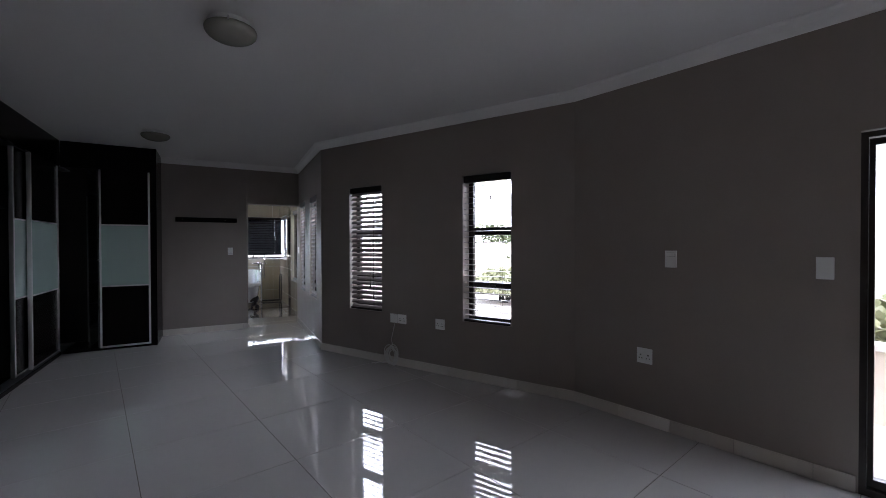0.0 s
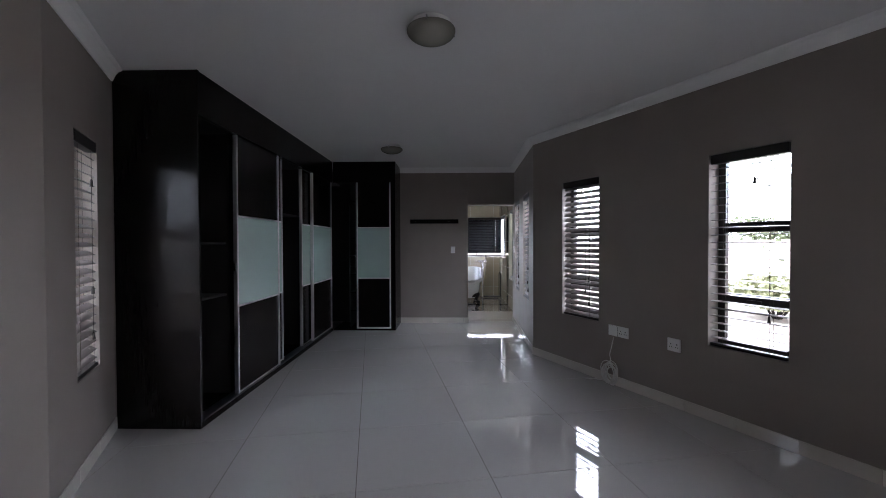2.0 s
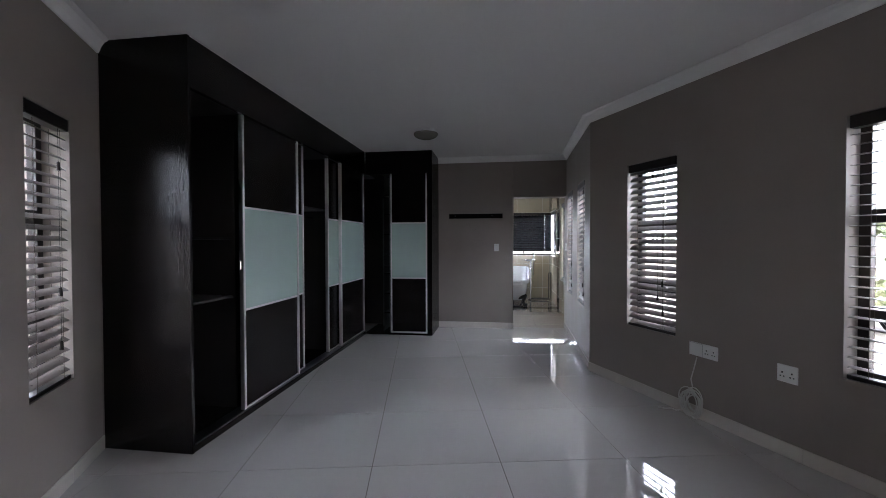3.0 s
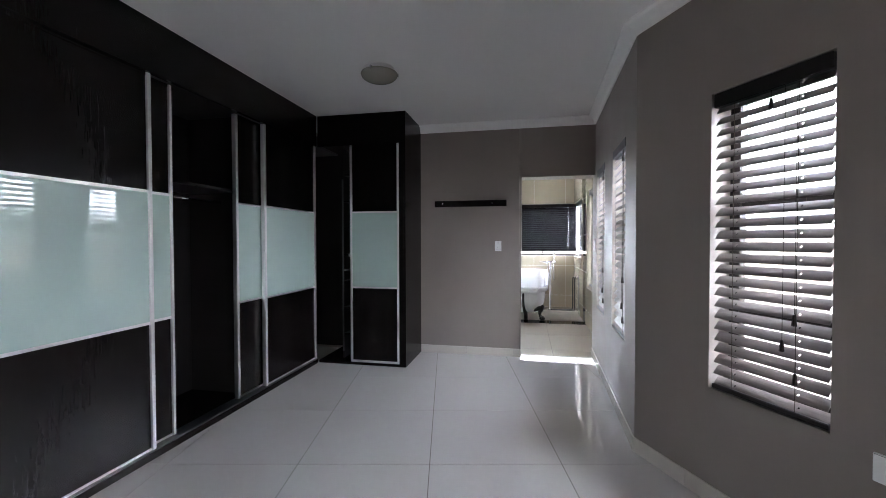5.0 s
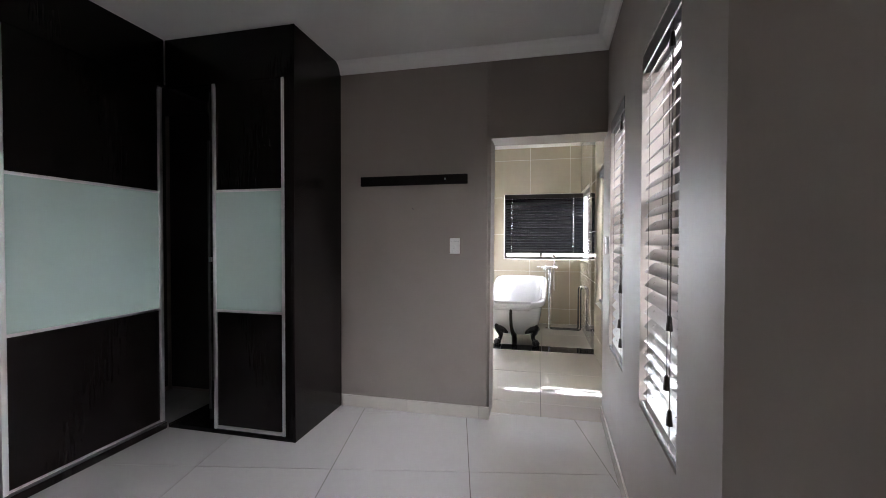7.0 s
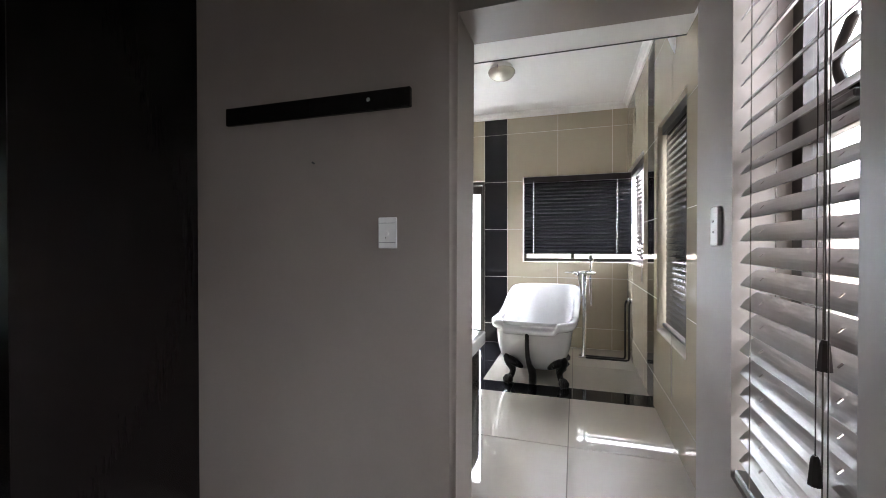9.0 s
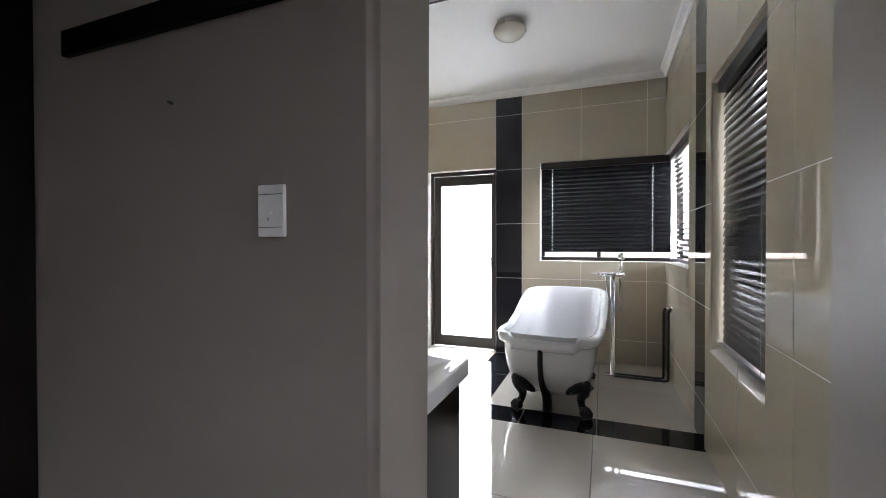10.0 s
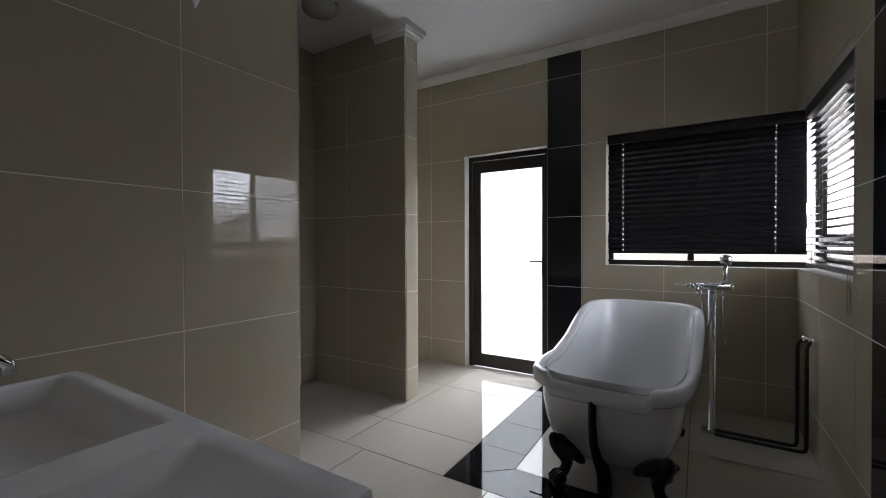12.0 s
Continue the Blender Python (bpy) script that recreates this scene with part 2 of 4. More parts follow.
# ceilings and floor bed
def plate(name, pts, z0, z1, mat):
    bm = bmesh.new()
    lo = [bm.verts.new((x, y, z0)) for x, y in pts]
    hi = [bm.verts.new((x, y, z1)) for x, y in pts]
    bm.faces.new(lo[::-1])
    bm.faces.new(hi)
    for i in range(len(pts)):
        j = (i + 1) % len(pts)
        bm.faces.new((lo[i], lo[j], hi[j], hi[i]))
    return part(name, bm, mat)


tagged(plate("ceiling", [(-1.3, -2.5), (5.5, -2.5), (4.25, 1.85), (2.78, 4.68), (2.78, 6.98), (-1.3, 6.98)], CEILING, CEILING + 0.15, CEIL), "flat white painted bedroom ceiling", "ceiling", kind="structure")
tagged(plate("ceiling_bath", [(-0.9, 6.98), (3.1, 6.98), (3.1, 10.85), (-0.9, 10.85)], BATH_CEILING, BATH_CEILING + 0.15, CEIL), "flat white painted bathroom ceiling", "ceiling", kind="structure")
# unseen slab over the ceilings, added to keep the sun off the rooms
tagged(plate("roof", [(-1.4, -2.7), (5.25, -2.7), (4.4, 1.9), (3.1, 4.6), (3.1, 10.9), (-1.4, 10.9)], 3.09, 3.24, OUTER), "unseen flat roof slab added to keep out the sun", "roof", kind="structure")
FLOOR_OB = plate("floor", [(-1.3, -2.5), (5.5, -2.5), (4.25, 1.85), (2.78, 4.68), (2.78, 6.98), (3.1, 6.98), (3.1, 10.85), (-1.3, 10.85)], -0.2, -0.003, GROUT)
tagged(FLOOR_OB, "glossy cream porcelain tile floor with dark joints", "floor", kind="structure")


# lowered soffit inside the bathroom door; a dark strip draws the shadow along its free edge
tagged(part("ceiling_soffit", boxed(0.394, 2.831, 7.041, 7.915, 2.42, BATH_CEILING - 0.002, 0.003), CEIL), "lowered white painted ceiling soffit over the vanity", "ceiling", kind="structure")
tagged(part("trim_soffit", boxed(0.394, 2.831, 7.9155, 7.922, 2.416, 2.43), EDGE_SHADOW), "thin dark strip standing in for the shadow along the soffit edge", "trim", kind="structure")

# cornice: a coved strip along the walls
def cornice(name, p0, p1, z, size, a0=0.0, a1=0.0):
    m, length = run(p0, p1)
    bm = bmesh.new()
    prof = [(0, -size), (-0.012, -size), (-0.018, -size * 0.88), (-size * 0.35, -size * 0.55), (-size * 0.62, -size * 0.22), (-size * 0.9, -size * 0.12), (-size * 0.95, 0), (0, 0)]
    rows = []
    for s, k in ((0, a0), (length, a1)):
        rows.append([bm.verts.new((s + k * -y, y - 0.001, z + h - 0.001)) for y, h in prof])
    for i in range(len(prof) - 1):
        bm.faces.new((rows[0][i], rows[0][i + 1], rows[1][i + 1], rows[1][i]))
    bm.faces.new(rows[0])
    bm.faces.new(rows[1][::-1])
    ob = part(name, bm, CORN)
    ob.matrix_world = m
    return tagged(ob, "white coved plaster cornice under the ceiling", "cornice", kind="structure")


cornice("cornice_north", (0.62, NOOK_Y), (2.65, NOOK_Y), CEILING, 0.085, 0, -1)
cornice("cornice_corridor", (2.65, NOOK_Y), CRN, CEILING, 0.085, 1, 0.26)
cornice("cornice_east", CRN, BEND, CEILING, 0.085, -0.26, -0.13)
cornice("cornice_south_east", BEND, R_END, CEILING, 0.085, 0.13, 0)
cornice("cornice_south_west", (-0.30, -2.388), L_BEND, CEILING, 0.085, 0, 0.2)
for nm, p0, p1, a0, a1 in (("cornice_bath_north", (BATH_L, BACK_Y), (BATH_X, BACK_Y), 0, -1), ("cornice_bath_east", (BATH_X, BACK_Y), (BATH_X, 7.925), 1, 0)):
    cornice(nm, p0, p1, BATH_CEILING, 0.068, a0, a1)
cornice("cornice_west", L_BEND, L_WARD, CEILING, 0.085, -0.2, 0)

# ---- windows and blinds ----
def sky_lamp(m, x, w, head, depth, power):
    """The sky's light, coming down slantwise through an opening from outside."""
    la = bpy.data.lights.new("daylight", "AREA")
    la.shape, la.size, la.size_y = "RECTANGLE", w, 1.9
    la.energy, la.color = power * w, (0.9, 0.95, 1.0)
    lo = new("daylight", la)
    lo.matrix_world = m @ look((x, depth + 1.15, head + 0.45), (x, 0.0, head - 0.95))
    return lo


def window(name, m, w, z0, z1, depth, mullions=(), rails=(), label="", lamp=SKY_POWER, inset=0.13, handle=False, f=0.056):
    """A brown aluminium window set in an opening of width w; frame parts, panes, sill."""
    win = thing(name, label or "brown aluminium window with three clear panes", "window", m, kind="structure")
    y0, y1 = inset, inset + 0.045
    bm = bmesh.new()
    slab(bm, 0.002, w - 0.002, z0 + 0.002, z1 - 0.002, y0, y1, [(f, w - f, z0 + f, z1 - f)])
    part("window_frame", bm, FRAME, win)
    zs = [z0 + f, *rails, z1 - f]
    xs = [f, *mullions, w - f]
    for r in rails:
        part("transom", boxed(f, w - f, y0 - 0.006, y1 + 0.004, r - 0.04, r + 0.04, 0.005), FRAME, win)
        bm = boxed(w * 0.5 - 0.05, w * 0.5 + 0.05, y0 - 0.03, y0 - 0.006, r - 0.012, r + 0.004, 0.003)
        part("stay", bm, FRAME, win)
    if handle:
        hx, hz = w * 0.52, rails[-1]
        bm = bmesh.new()
        tube(bm, [(hx, y0 - 0.004, hz + 0.02), (hx, y0 - 0.03, hz + 0.03), (hx - 0.004, y0 - 0.036, hz + 0.06), (hx + 0.012, y0 - 0.036, hz + 0.1), (hx + 0.04, y0 - 0.034, hz + 0.13), (hx + 0.055, y0 - 0.034, hz + 0.132)], [0.014, 0.012, 0.01, 0.01, 0.011, 0.007], 8)
        part("catch_handle", bm, FRAME, win, smooth=True)
    for x in mullions:
        part("mullion", boxed(x - 0.022, x + 0.022, y0 - 0.004, y1 + 0.002, z0 + f, z1 - f, 0.003), FRAME, win)
    for a, b in zip(xs, xs[1:]):
        for c, d in zip(zs, zs[1:]):
            pane = part("pane", boxed(a - 0.005, b + 0.005, y0 + 0.02, y0 + 0.025, c - 0.005, d + 0.005), GLASS, win)
            pane.visible_shadow = False
    # daylight of the sky in the opening
    if lamp:
        sky_lamp(m, w / 2, w + 0.5, z1, depth, lamp * (z1 - z0))
    return win


def blind(m, w, z0, z1, y, mat, pitch=0.058, depth=0.056, tilt=0.0, label="", lift=0.0, cords=(0.2, 0.8), tassels=(), ladder=True, drop=0.0):
    """A venetian blind: head rail, each slat, bottom rail, cords."""
    bl = thing("venetian_blind", label, "blind", m @ Matrix.Translation((0, y, 0)), group="venetian blinds")
    g = 0.012
    part("headrail", boxed(g, w - g, -depth * 0.6, depth * 0.5, z1 - 0.075, z1 - 0.004, 0.004), RAIL, bl, "dark head rail with backlit shade in its colour")
    # one slat: curved across, with a slot at each cord
    bm = bmesh.new()
    cross = [(-0.5, 0.0), (-0.25, 0.0026), (-0.1, 0.0033), (0.1, 0.0033), (0.25, 0.0026), (0.5, 0.0)]
    cols = [g + 0.004]
    for c in cords:
        cols += [c * w - 0.004, c * w + 0.004]
    cols.append(w - g - 0.004)
    tops = [[bm.verts.new((x, q * depth, h)) for q, h in cross] for x in cols]
    lows = [[bm.verts.new((x, q * depth, h - 0.0028)) for q, h in cross] for x in cols]
    for i in range(len(cols) - 1):
        for k in range(5):
            if i % 2 == 1 and k == 2:
                for e in (k, k + 1):
                    bm.faces.new((tops[i][e], tops[i + 1][e], lows[i + 1][e], lows[i][e]))
                for e in (i, i + 1):
                    bm.faces.new((tops[e][k], tops[e][k + 1], lows[e][k + 1], lows[e][k]))
                continue
            bm.faces.new((tops[i][k], tops[i + 1][k], tops[i + 1][k + 1], tops[i][k + 1]))
            bm.faces.new((lows[i][k], lows[i][k + 1], lows[i + 1][k + 1], lows[i + 1][k]))
        for e in (0, 5):
            bm.faces.new((tops[i][e], tops[i + 1][e], lows[i + 1][e], lows[i][e]))
    for e in (0, len(cols) - 1):
        for k in range(5):
            bm.faces.new((tops[e][k], tops[e][k + 1], lows[e][k + 1], lows[e][k]))
    me = mesh_of(bm, "slat", mat)
    closed = abs(tilt) > 45
    z = z1 - (0.082 if closed else 0.11)
    low = z0 + lift + 0.03
    while z > low:
        ob = part("slat", me, mat, bl)
        ob.matrix_local = Matrix.Translation((random.uniform(-0.002, 0.002), 0, z)) @ Matrix.Rotation(radians(tilt + random.uniform(-1, 1) * (0.35 if closed else 1.6)), 4, "X") @ Matrix.Rotation(radians(random.uniform(-0.25, 0.25) * (0.06 if closed else 1)), 4, "Y")
        z -= pitch
    part("bottom_rail", boxed(g, w - g, -depth * 0.5, depth * 0.5, z0 + lift - drop + 0.003, z0 + lift - drop + (0.028 if not drop else 0.016), 0.004), RAIL, bl)
    if ladder:
        for c in cords:
            bm = bmesh.new()
            for yy in (-depth * 0.45, depth * 0.45):
                tube(bm, [(c * w, yy, z1 - 0.08), (c * w, yy, z0 + lift + 0.02)], 0.0014, 5)
            part("cord", bm, CORD, bl)
    for tx, tz in tassels:
        bm = bmesh.new()
        tube(bm, [(tx * w, -depth * 0.62, z1 - 0.08), (tx * w, -depth * 0.62, tz + 0.05)], 0.0012, 5)
        tube(bm, [(tx * w, -depth * 0.62, tz + 0.05), (tx * w, -depth * 0.62, tz + 0.045), (tx * w, -depth * 0.62, tz)], [0.004, 0.007, 0.011], 8)
        part("tassel", bm, FRAME, bl)
    return bl


def place(wall, s):
    return RUNS[wall][0] @ Matrix.Translation((s, 0, 0))


BL = "dark brown wooden venetian blind with open slats in the window reveal"
WIN3 = (0.98, 1.54)
window("window_1", place("wall_east", 0.53), 0.54, W_SILL, W_HEAD, THICK, rails=WIN3, lamp=SKY_POWER * 0.75)
blind(place("wall_east", 0.53), 0.54, W_SILL, W_HEAD, 0.033, SLAT, tilt=47, label=BL, cords=(0.22, 0.75), tassels=((0.55, 1.95), (0.75, 1.0), (0.66, 0.88), (0.76, 0.75)))
window("window_2", place("wall_east", 2.19), 0.545, W_SILL, W_HEAD, THICK, rails=WIN3, lamp=SKY_POWER * 1.1)
blind(place("wall_east", 2.19), 0.545, W_SILL, W_HEAD, 0.033, SLAT, tilt=4, label=BL, cords=(0.2, 0.78), tassels=((0.6, 1.85), (0.78, 0.85)))
for s, n, w, glow in ((0.385, 3, 0.555, 0.5), (1.385, 4, 0.56, 0.17)):
    window("window_%d" % n, place("wall_corridor", s), w, 0.63, 2.12, THICK, rails=WIN3, lamp=SKY_POWER * glow, handle=True)
    blind(place("wall_corridor", s), w, 0.63, 2.12, 0.033, SLAT, tilt=47, label=BL, tassels=((0.85, 1.95), (0.85, 1.05), (0.8, 0.85), (0.87, 0.75)))
window("window_5", place("wall_west", 0.42), 0.43, 0.60, W_HEAD, THICK, rails=WIN3, lamp=SKY_POWER * 0.3)
blind(place("wall_west", 0.42), 0.43, 0.60, W_HEAD, 0.033, SLAT, tilt=30, label=BL, tassels=((0.7, 1.8), (0.7, 1.1), (0.7, 0.8)))
window("window_6", place("wall_bath_north", 2.29), 1.37, 1.045, 2.11, THICK, mullions=(0.6,), rails=(), lamp=0, f=0.036, label="brown aluminium corner window over the bathtub")
blind(place("wall_bath_north", 2.29), 1.285, 1.045, 2.11, 0.03, SLATB, pitch=0.043, tilt=64.5, lift=0.085, drop=0.055, label="black venetian blind closed over the corner window", cords=(0.1, 0.86))
window("window_7", place("wall_bath_east", -0.16), 1.36, 1.045, 2.11, THICK, mullions=(0.8,), rails=(1.235,), lamp=SKY_POWER * 2.0, f=0.036, label="brown aluminium corner window over the bathtub")
blind(place("wall_bath_east", 0.03), 1.16, 1.045, 2.11, 0.06, SLATB, pitch=0.046, tilt=20, lift=0.02, label="black venetian blind with open slats in the corner window", cords=(0.14, 0.86))
window("window_8", place("wall_bath_east", 1.85), 0.855, 0.61, 2.14, THICK, rails=(1.3,), lamp=SKY_POWER * 0.95, label="tall brown aluminium bathroom window with a tiled sill")
blind(place("wall_bath_east", 1.862), 0.842, 0.646, 2.14, 0.054, SLATB, pitch=0.045, tilt=74, label="black venetian blind half closed in the tall bathroom window", cords=(0.18, 0.8))

def pull_cord(m, x, y, z0, z1, loop):
    pc = thing("pull_cord", "thin blind pull cord hanging below the window", "cord", m)
    bm = bmesh.new()
    pts = [(x, y, z0)] + [(x + 0.002 * math.sin(k), y, z0 + (z1 - z0) * k / 6) for k in range(1, 6)]
    if loop:
        for k in range(13):
            a = math.pi * k / 12
            pts.append((x + 0.022 - 0.022 * math.cos(a), y, z1 - 0.022 * math.sin(a)))
        pts += [(x + 0.04, y, (z0 + z1) / 2), (x + 0.03, y, z0)]
    else:
        pts.append((x, y, z1))
    tube(bm, pts, 0.0018, 6)
    part("cord", bm, PALECORD, pc)


pull_cord(place("wall_bath_east", 1.14), 0, -0.012, 1.1, 0.925, True)
pull_cord(place("wall_bath_east", 2.42), 0, -0.022, 0.72, 0.3, False)

# patio door beside the start of the walk
pd = thing("door_patio", "dark brown aluminium patio door with clear glass", "door", place("wall_south_east", 1.79), kind="structure")
bm = bmesh.new()
slab(bm, 0.0, 2.0, 0.0, 2.02, 0.0, 0.1, [(0.03, 1.97, 0.04, 1.99)])
part("door_frame", bm, FRAME, pd)
for a in (0.031, 0.99):
    bm = bmesh.new()
    slab(bm, a, a + 0.955, 0.042, 1.985, 0.03, 0.07, [(a + 0.024, a + 0.93, 0.09, 1.95)])
    part("leaf_frame", bm, FRAME, pd)
    g = part("pane", boxed(a + 0.02, a + 0.935, 0.047, 0.053, 0.085, 1.955), GLASS, pd)
    g.visible_shadow = False
sky_lamp(place("wall_south_east", 1.79), 1.0, 2.2, 2.03, 0.25, 6.0)

# bathroom door with a frosted pane
bd = thing("door_bath", "dark brown aluminium door with a frosted glass pane, closed", "door", place("wall_bath_north", 0.965), kind="structure")
bm = bmesh.new()
slab(bm, 0.012, 0.83, 0.0, 2.085, 0.06, 0.12, [(0.05, 0.79, -0.1, 2.04)])
part("door_frame", bm, FRAME, bd)
bm = bmesh.new()
slab(bm, 0.053, 0.787, 0.012, 2.035, 0.068, 0.108, [(0.14, 0.762, 0.135, 1.925)])
part("door_leaf", bm, FRAME, bd)
fp = part("pane", boxed(0.135, 0.767, 0.084, 0.09, 0.13, 1.93), FROST, bd, "white frosted glass pane")
fp.visible_shadow = False
bm = bmesh.new()
tube(bm, [(0.775, 0.068, 1.06), (0.775, 0.03, 1.06), (0.765, 0.02, 1.06), (0.66, 0.02, 1.06)], 0.008)
part("door_handle", bm, IRON, bd, "black lever handle")
part("lock_plate", boxed(0.76, 0.79, 0.06, 0.068, 0.93, 1.1, 0.003), IRON, bd)
sky_lamp(place("wall_bath_north", 0.965), 0.42, 1.0, 2.1, 0.25, 250.0)

# ---- wardrobes ----
def sliding_door(name, m, w, parent, dark=WENGE, band=True, wide=0.03, z0=0.046, z1=2.41, metal=None):
    """A sliding door: two stiles, rails, dark board panels and a pale glass band. Local x along the front, y outwards into the room."""
    metal = metal or ALU
    d = part(name, boxed(wide * 0.5, w - wide * 0.5, -0.012, 0.004, z0 + 0.01, z1 - 0.01), dark, parent)
    d.matrix_local = m
    for x in (0, w - wide):
        part("stile", boxed(x, x + wide, -0.02, 0.02, z0, z1, 0.006, 2), metal, d, "brushed aluminium stile")
    part("bottom_rail", boxed(wide, w - wide, -0.015, 0.012, z0, z0 + 0.022), metal, d)
    part("top_rail", boxed(wide, w - wide, -0.015, 0.008, z1 - 0.018, z1 + 0.002), dark, d)
    if band:
        part("glass_panel", boxed(wide, w - wide, 0.0045, 0.009, 0.862, 1.668), BAND, d, "pale green back-painted glass band")
        for z in (0.846, 1.668):
            part("rail", boxed(wide, w - wide, -0.01, 0.013, z, z + 0.017), metal, d)
    return d


wd = thing("wardrobe", "dark wenge built-in wardrobe with half open sliding doors", "wardrobe")
FX, Y0, Y1, TOP = -0.40, 2.525, 6.09, CEILING - 0.004
part("end_panel", boxed(-1.045, FX + 0.012, Y0, Y0 + 0.025, 0.002, TOP, 0.002), WENGE, wd)
part("bulkhead", boxed(FX - 0.03, FX + 0.005, Y0 + 0.026, 6.095, 2.412, TOP - 0.001, 0.002), WENGE, wd)
part("plinth", boxed(-1.04, FX - 0.02, Y0 + 0.026, 6.095, 0.002, 0.045), WENGE, wd)
part("bottom_track", boxed(FX - 0.1, FX + 0.004, Y0 + 0.026, 6.09, 0.0455, 0.056, 0.003), DARKALU, wd)
part("bottom_trim", boxed(FX - 0.019, FX + 0.006, Y0 + 0.026, 6.09, 0.002, 0.045), WENGE, wd)
part("back_panel", boxed(-1.045, -1.03, Y0 + 0.026, 6.7, 0.046, 2.7), WENGEIN, wd)
part("inner_top", boxed(-1.029, FX - 0.031, Y0 + 0.026, 6.7, 2.43, 2.45), WENGEIN, wd)
for y in (3.18, 4.05, 5.0):
    part("divider", boxed(-1.029, FX - 0.12, y, y + 0.02, 0.046, 2.429), WENGEIN, wd)
for z in (0.95, 1.42):
    part("shelf", boxed(-1.028, FX - 0.14, Y0 + 0.03, 3.178, z, z + 0.018), WENGEIN, wd)
part("shelf", boxed(-1.028, FX - 0.14, 4.072, 4.998, 1.78, 1.8), WENGEIN, wd)
bm = bmesh.new()
tube(bm, [(-0.72, 4.072, 1.7), (-0.72, 4.998, 1.7)], 0.013)
part("hanging_rail", bm, CHROME, wd)


def run_door(y, w, track, wide):
    # local x runs along +y of the room; local -y faces the room, so mirror by a half turn
    m4 = Matrix.Translation((FX - track, y + w, 0)) @ Matrix.Rotation(radians(-90), 4, "Z")
    return sliding_door("sliding_door", m4, w, wd, wide=wide)


run_door(3.12, 0.92, 0.025, 0.026)
run_door(3.315, 0.92, 0.067, 0.021)
run_door(5.17, 0.92, 0.025, 0.029)
run_door(4.855, 0.92, 0.067, 0.028)
bm = boxed(FX - 0.03, FX - 0.008, 3.085, 3.1, 1.18, 1.25, 0.003)
part("lock", bm, CHROME, wd)

cw = thing("corner_wardrobe", "dark wenge corner wardrobe reaching the ceiling", "wardrobe")
CY, CX1 = 6.10, 0.625
part("side_panel", boxed(CX1 - 0.025, CX1, CY, NOOK_Y - 0.003, 0.002, TOP, 0.002), WENGE, cw)
part("front_filler", boxed(0.55, CX1 - 0.026, CY + 0.004, CY + 0.03, 0.002, 2.41), WENGE, cw)
part("bulkhead", boxed(-0.39, CX1 - 0.026, CY + 0.001, CY + 0.03, 2.412, TOP - 0.001, 0.002), WENGE, cw)
part("plinth", boxed(-0.39, CX1 - 0.026, CY + 0.002, NOOK_Y - 0.021, 0.002, 0.03), WENGE, cw)
part("back_panel", boxed(-1.029, CX1 - 0.026, NOOK_Y - 0.02, NOOK_Y - 0.005, 0.031, 2.7), WENGEIN, cw)
part("divider", boxed(-0.16, -0.142, CY + 0.13, NOOK_Y - 0.021, 0.031, 2.41), WENGEIN, cw)
part("edge_trim", boxed(-0.16, -0.142, CY + 0.124, CY + 0.1295, 0.11, 2.06), DARKALU, cw, "pale metal edge trim of the inner divider")
part("cross_rail", boxed(-0.141, -0.02, CY + 0.118, CY + 0.129, 1.03, 1.042, 0.002), DARKALU, cw)
for i in range(7):
    part("shelf", boxed(-0.141, CX1 - 0.027, CY + 0.13, NOOK_Y - 0.021, 0.3 + i * 0.3, 0.318 + i * 0.3), WENGEIN, cw)
sliding_door("sliding_door", Matrix.Translation((0.548, CY + 0.02, 0)) @ Matrix.Rotation(radians(180), 4, "Z"), 0.556, cw, wide=0.022, z0=0.032)
sliding_door("sliding_door", Matrix.Translation((0.548, CY + 0.07, 0)) @ Matrix.Rotation(radians(180), 4, "Z"), 0.585, cw, dark=WENGE, band=False, wide=0.01, z0=0.032, metal=DARKALU)
part("knob", boxed(-0.03, -0.014, CY - 0.012, CY + 0.01, 1.19, 1.225, 0.004, 2), CHROME, cw)

# ---- ceiling lamps ----
def dome_lamp(x, y, z, r, drop, base, label, glass=None):
    lampe = thing("ceiling_lamp", label, "lamp", Matrix.Translation((x, y, z)), group="ceiling lamps")
    bm = bmesh.new()
    lathe(bm, [(0, -0.001), (base, -0.001), (base, -0.045), (base * 0.9, -0.05), (0, -0.05)])
    part("base", bm, WHITEP, lampe, smooth=False)
    bm = bmesh.new()
    prof = [(base * 0.92, -0.036), (r * 0.98, -0.04), (r, -0.05)]
    for i in range(1, 9):
        a = i / 8 * math.pi / 2
        prof.append((r * math.cos(a) if i < 8 else 0, -0.05 - (drop - 0.05) * math.sin(a)))
    lathe(bm, prof)
    part("glass_dome", bm, glass or DOME, lampe, "opal glass dome, unlit", smooth=True)
    for k in range(3):
        a = k * math.tau / 3 + 0.4
        bm = bmesh.new()
        tube(bm, [(r * 0.9 * math.cos(a), r * 0.9 * math.sin(a), -0.03), (r * 1.03 * math.cos(a), r * 1.03 * math.sin(a), -0.032), (r * 1.03 * math.cos(a), r * 1.03 * math.sin(a), -0.056)], 0.005, 6)
        part("clip", bm, CHROME, lampe)
    return lampe


dome_lamp(1.415, 1.92, CEILING, 0.147, 0.118, 0.12, "round ceiling lamp with an unlit opal dome")
dome_lamp(0.726, 5.04, CEILING, 0.147, 0.112, 0.12, "round ceiling lamp with an unlit opal dome")
dome_lamp(1.585, 9.20, BATH_CEILING, 0.125, 0.13, 0.105, "small round bathroom ceiling lamp with a white base", CREAMDOME)
dome_lamp(0.015, 9.02, BATH_CEILING, 0.125, 0.11, 0.105, "small round ceiling lamp over the shower")

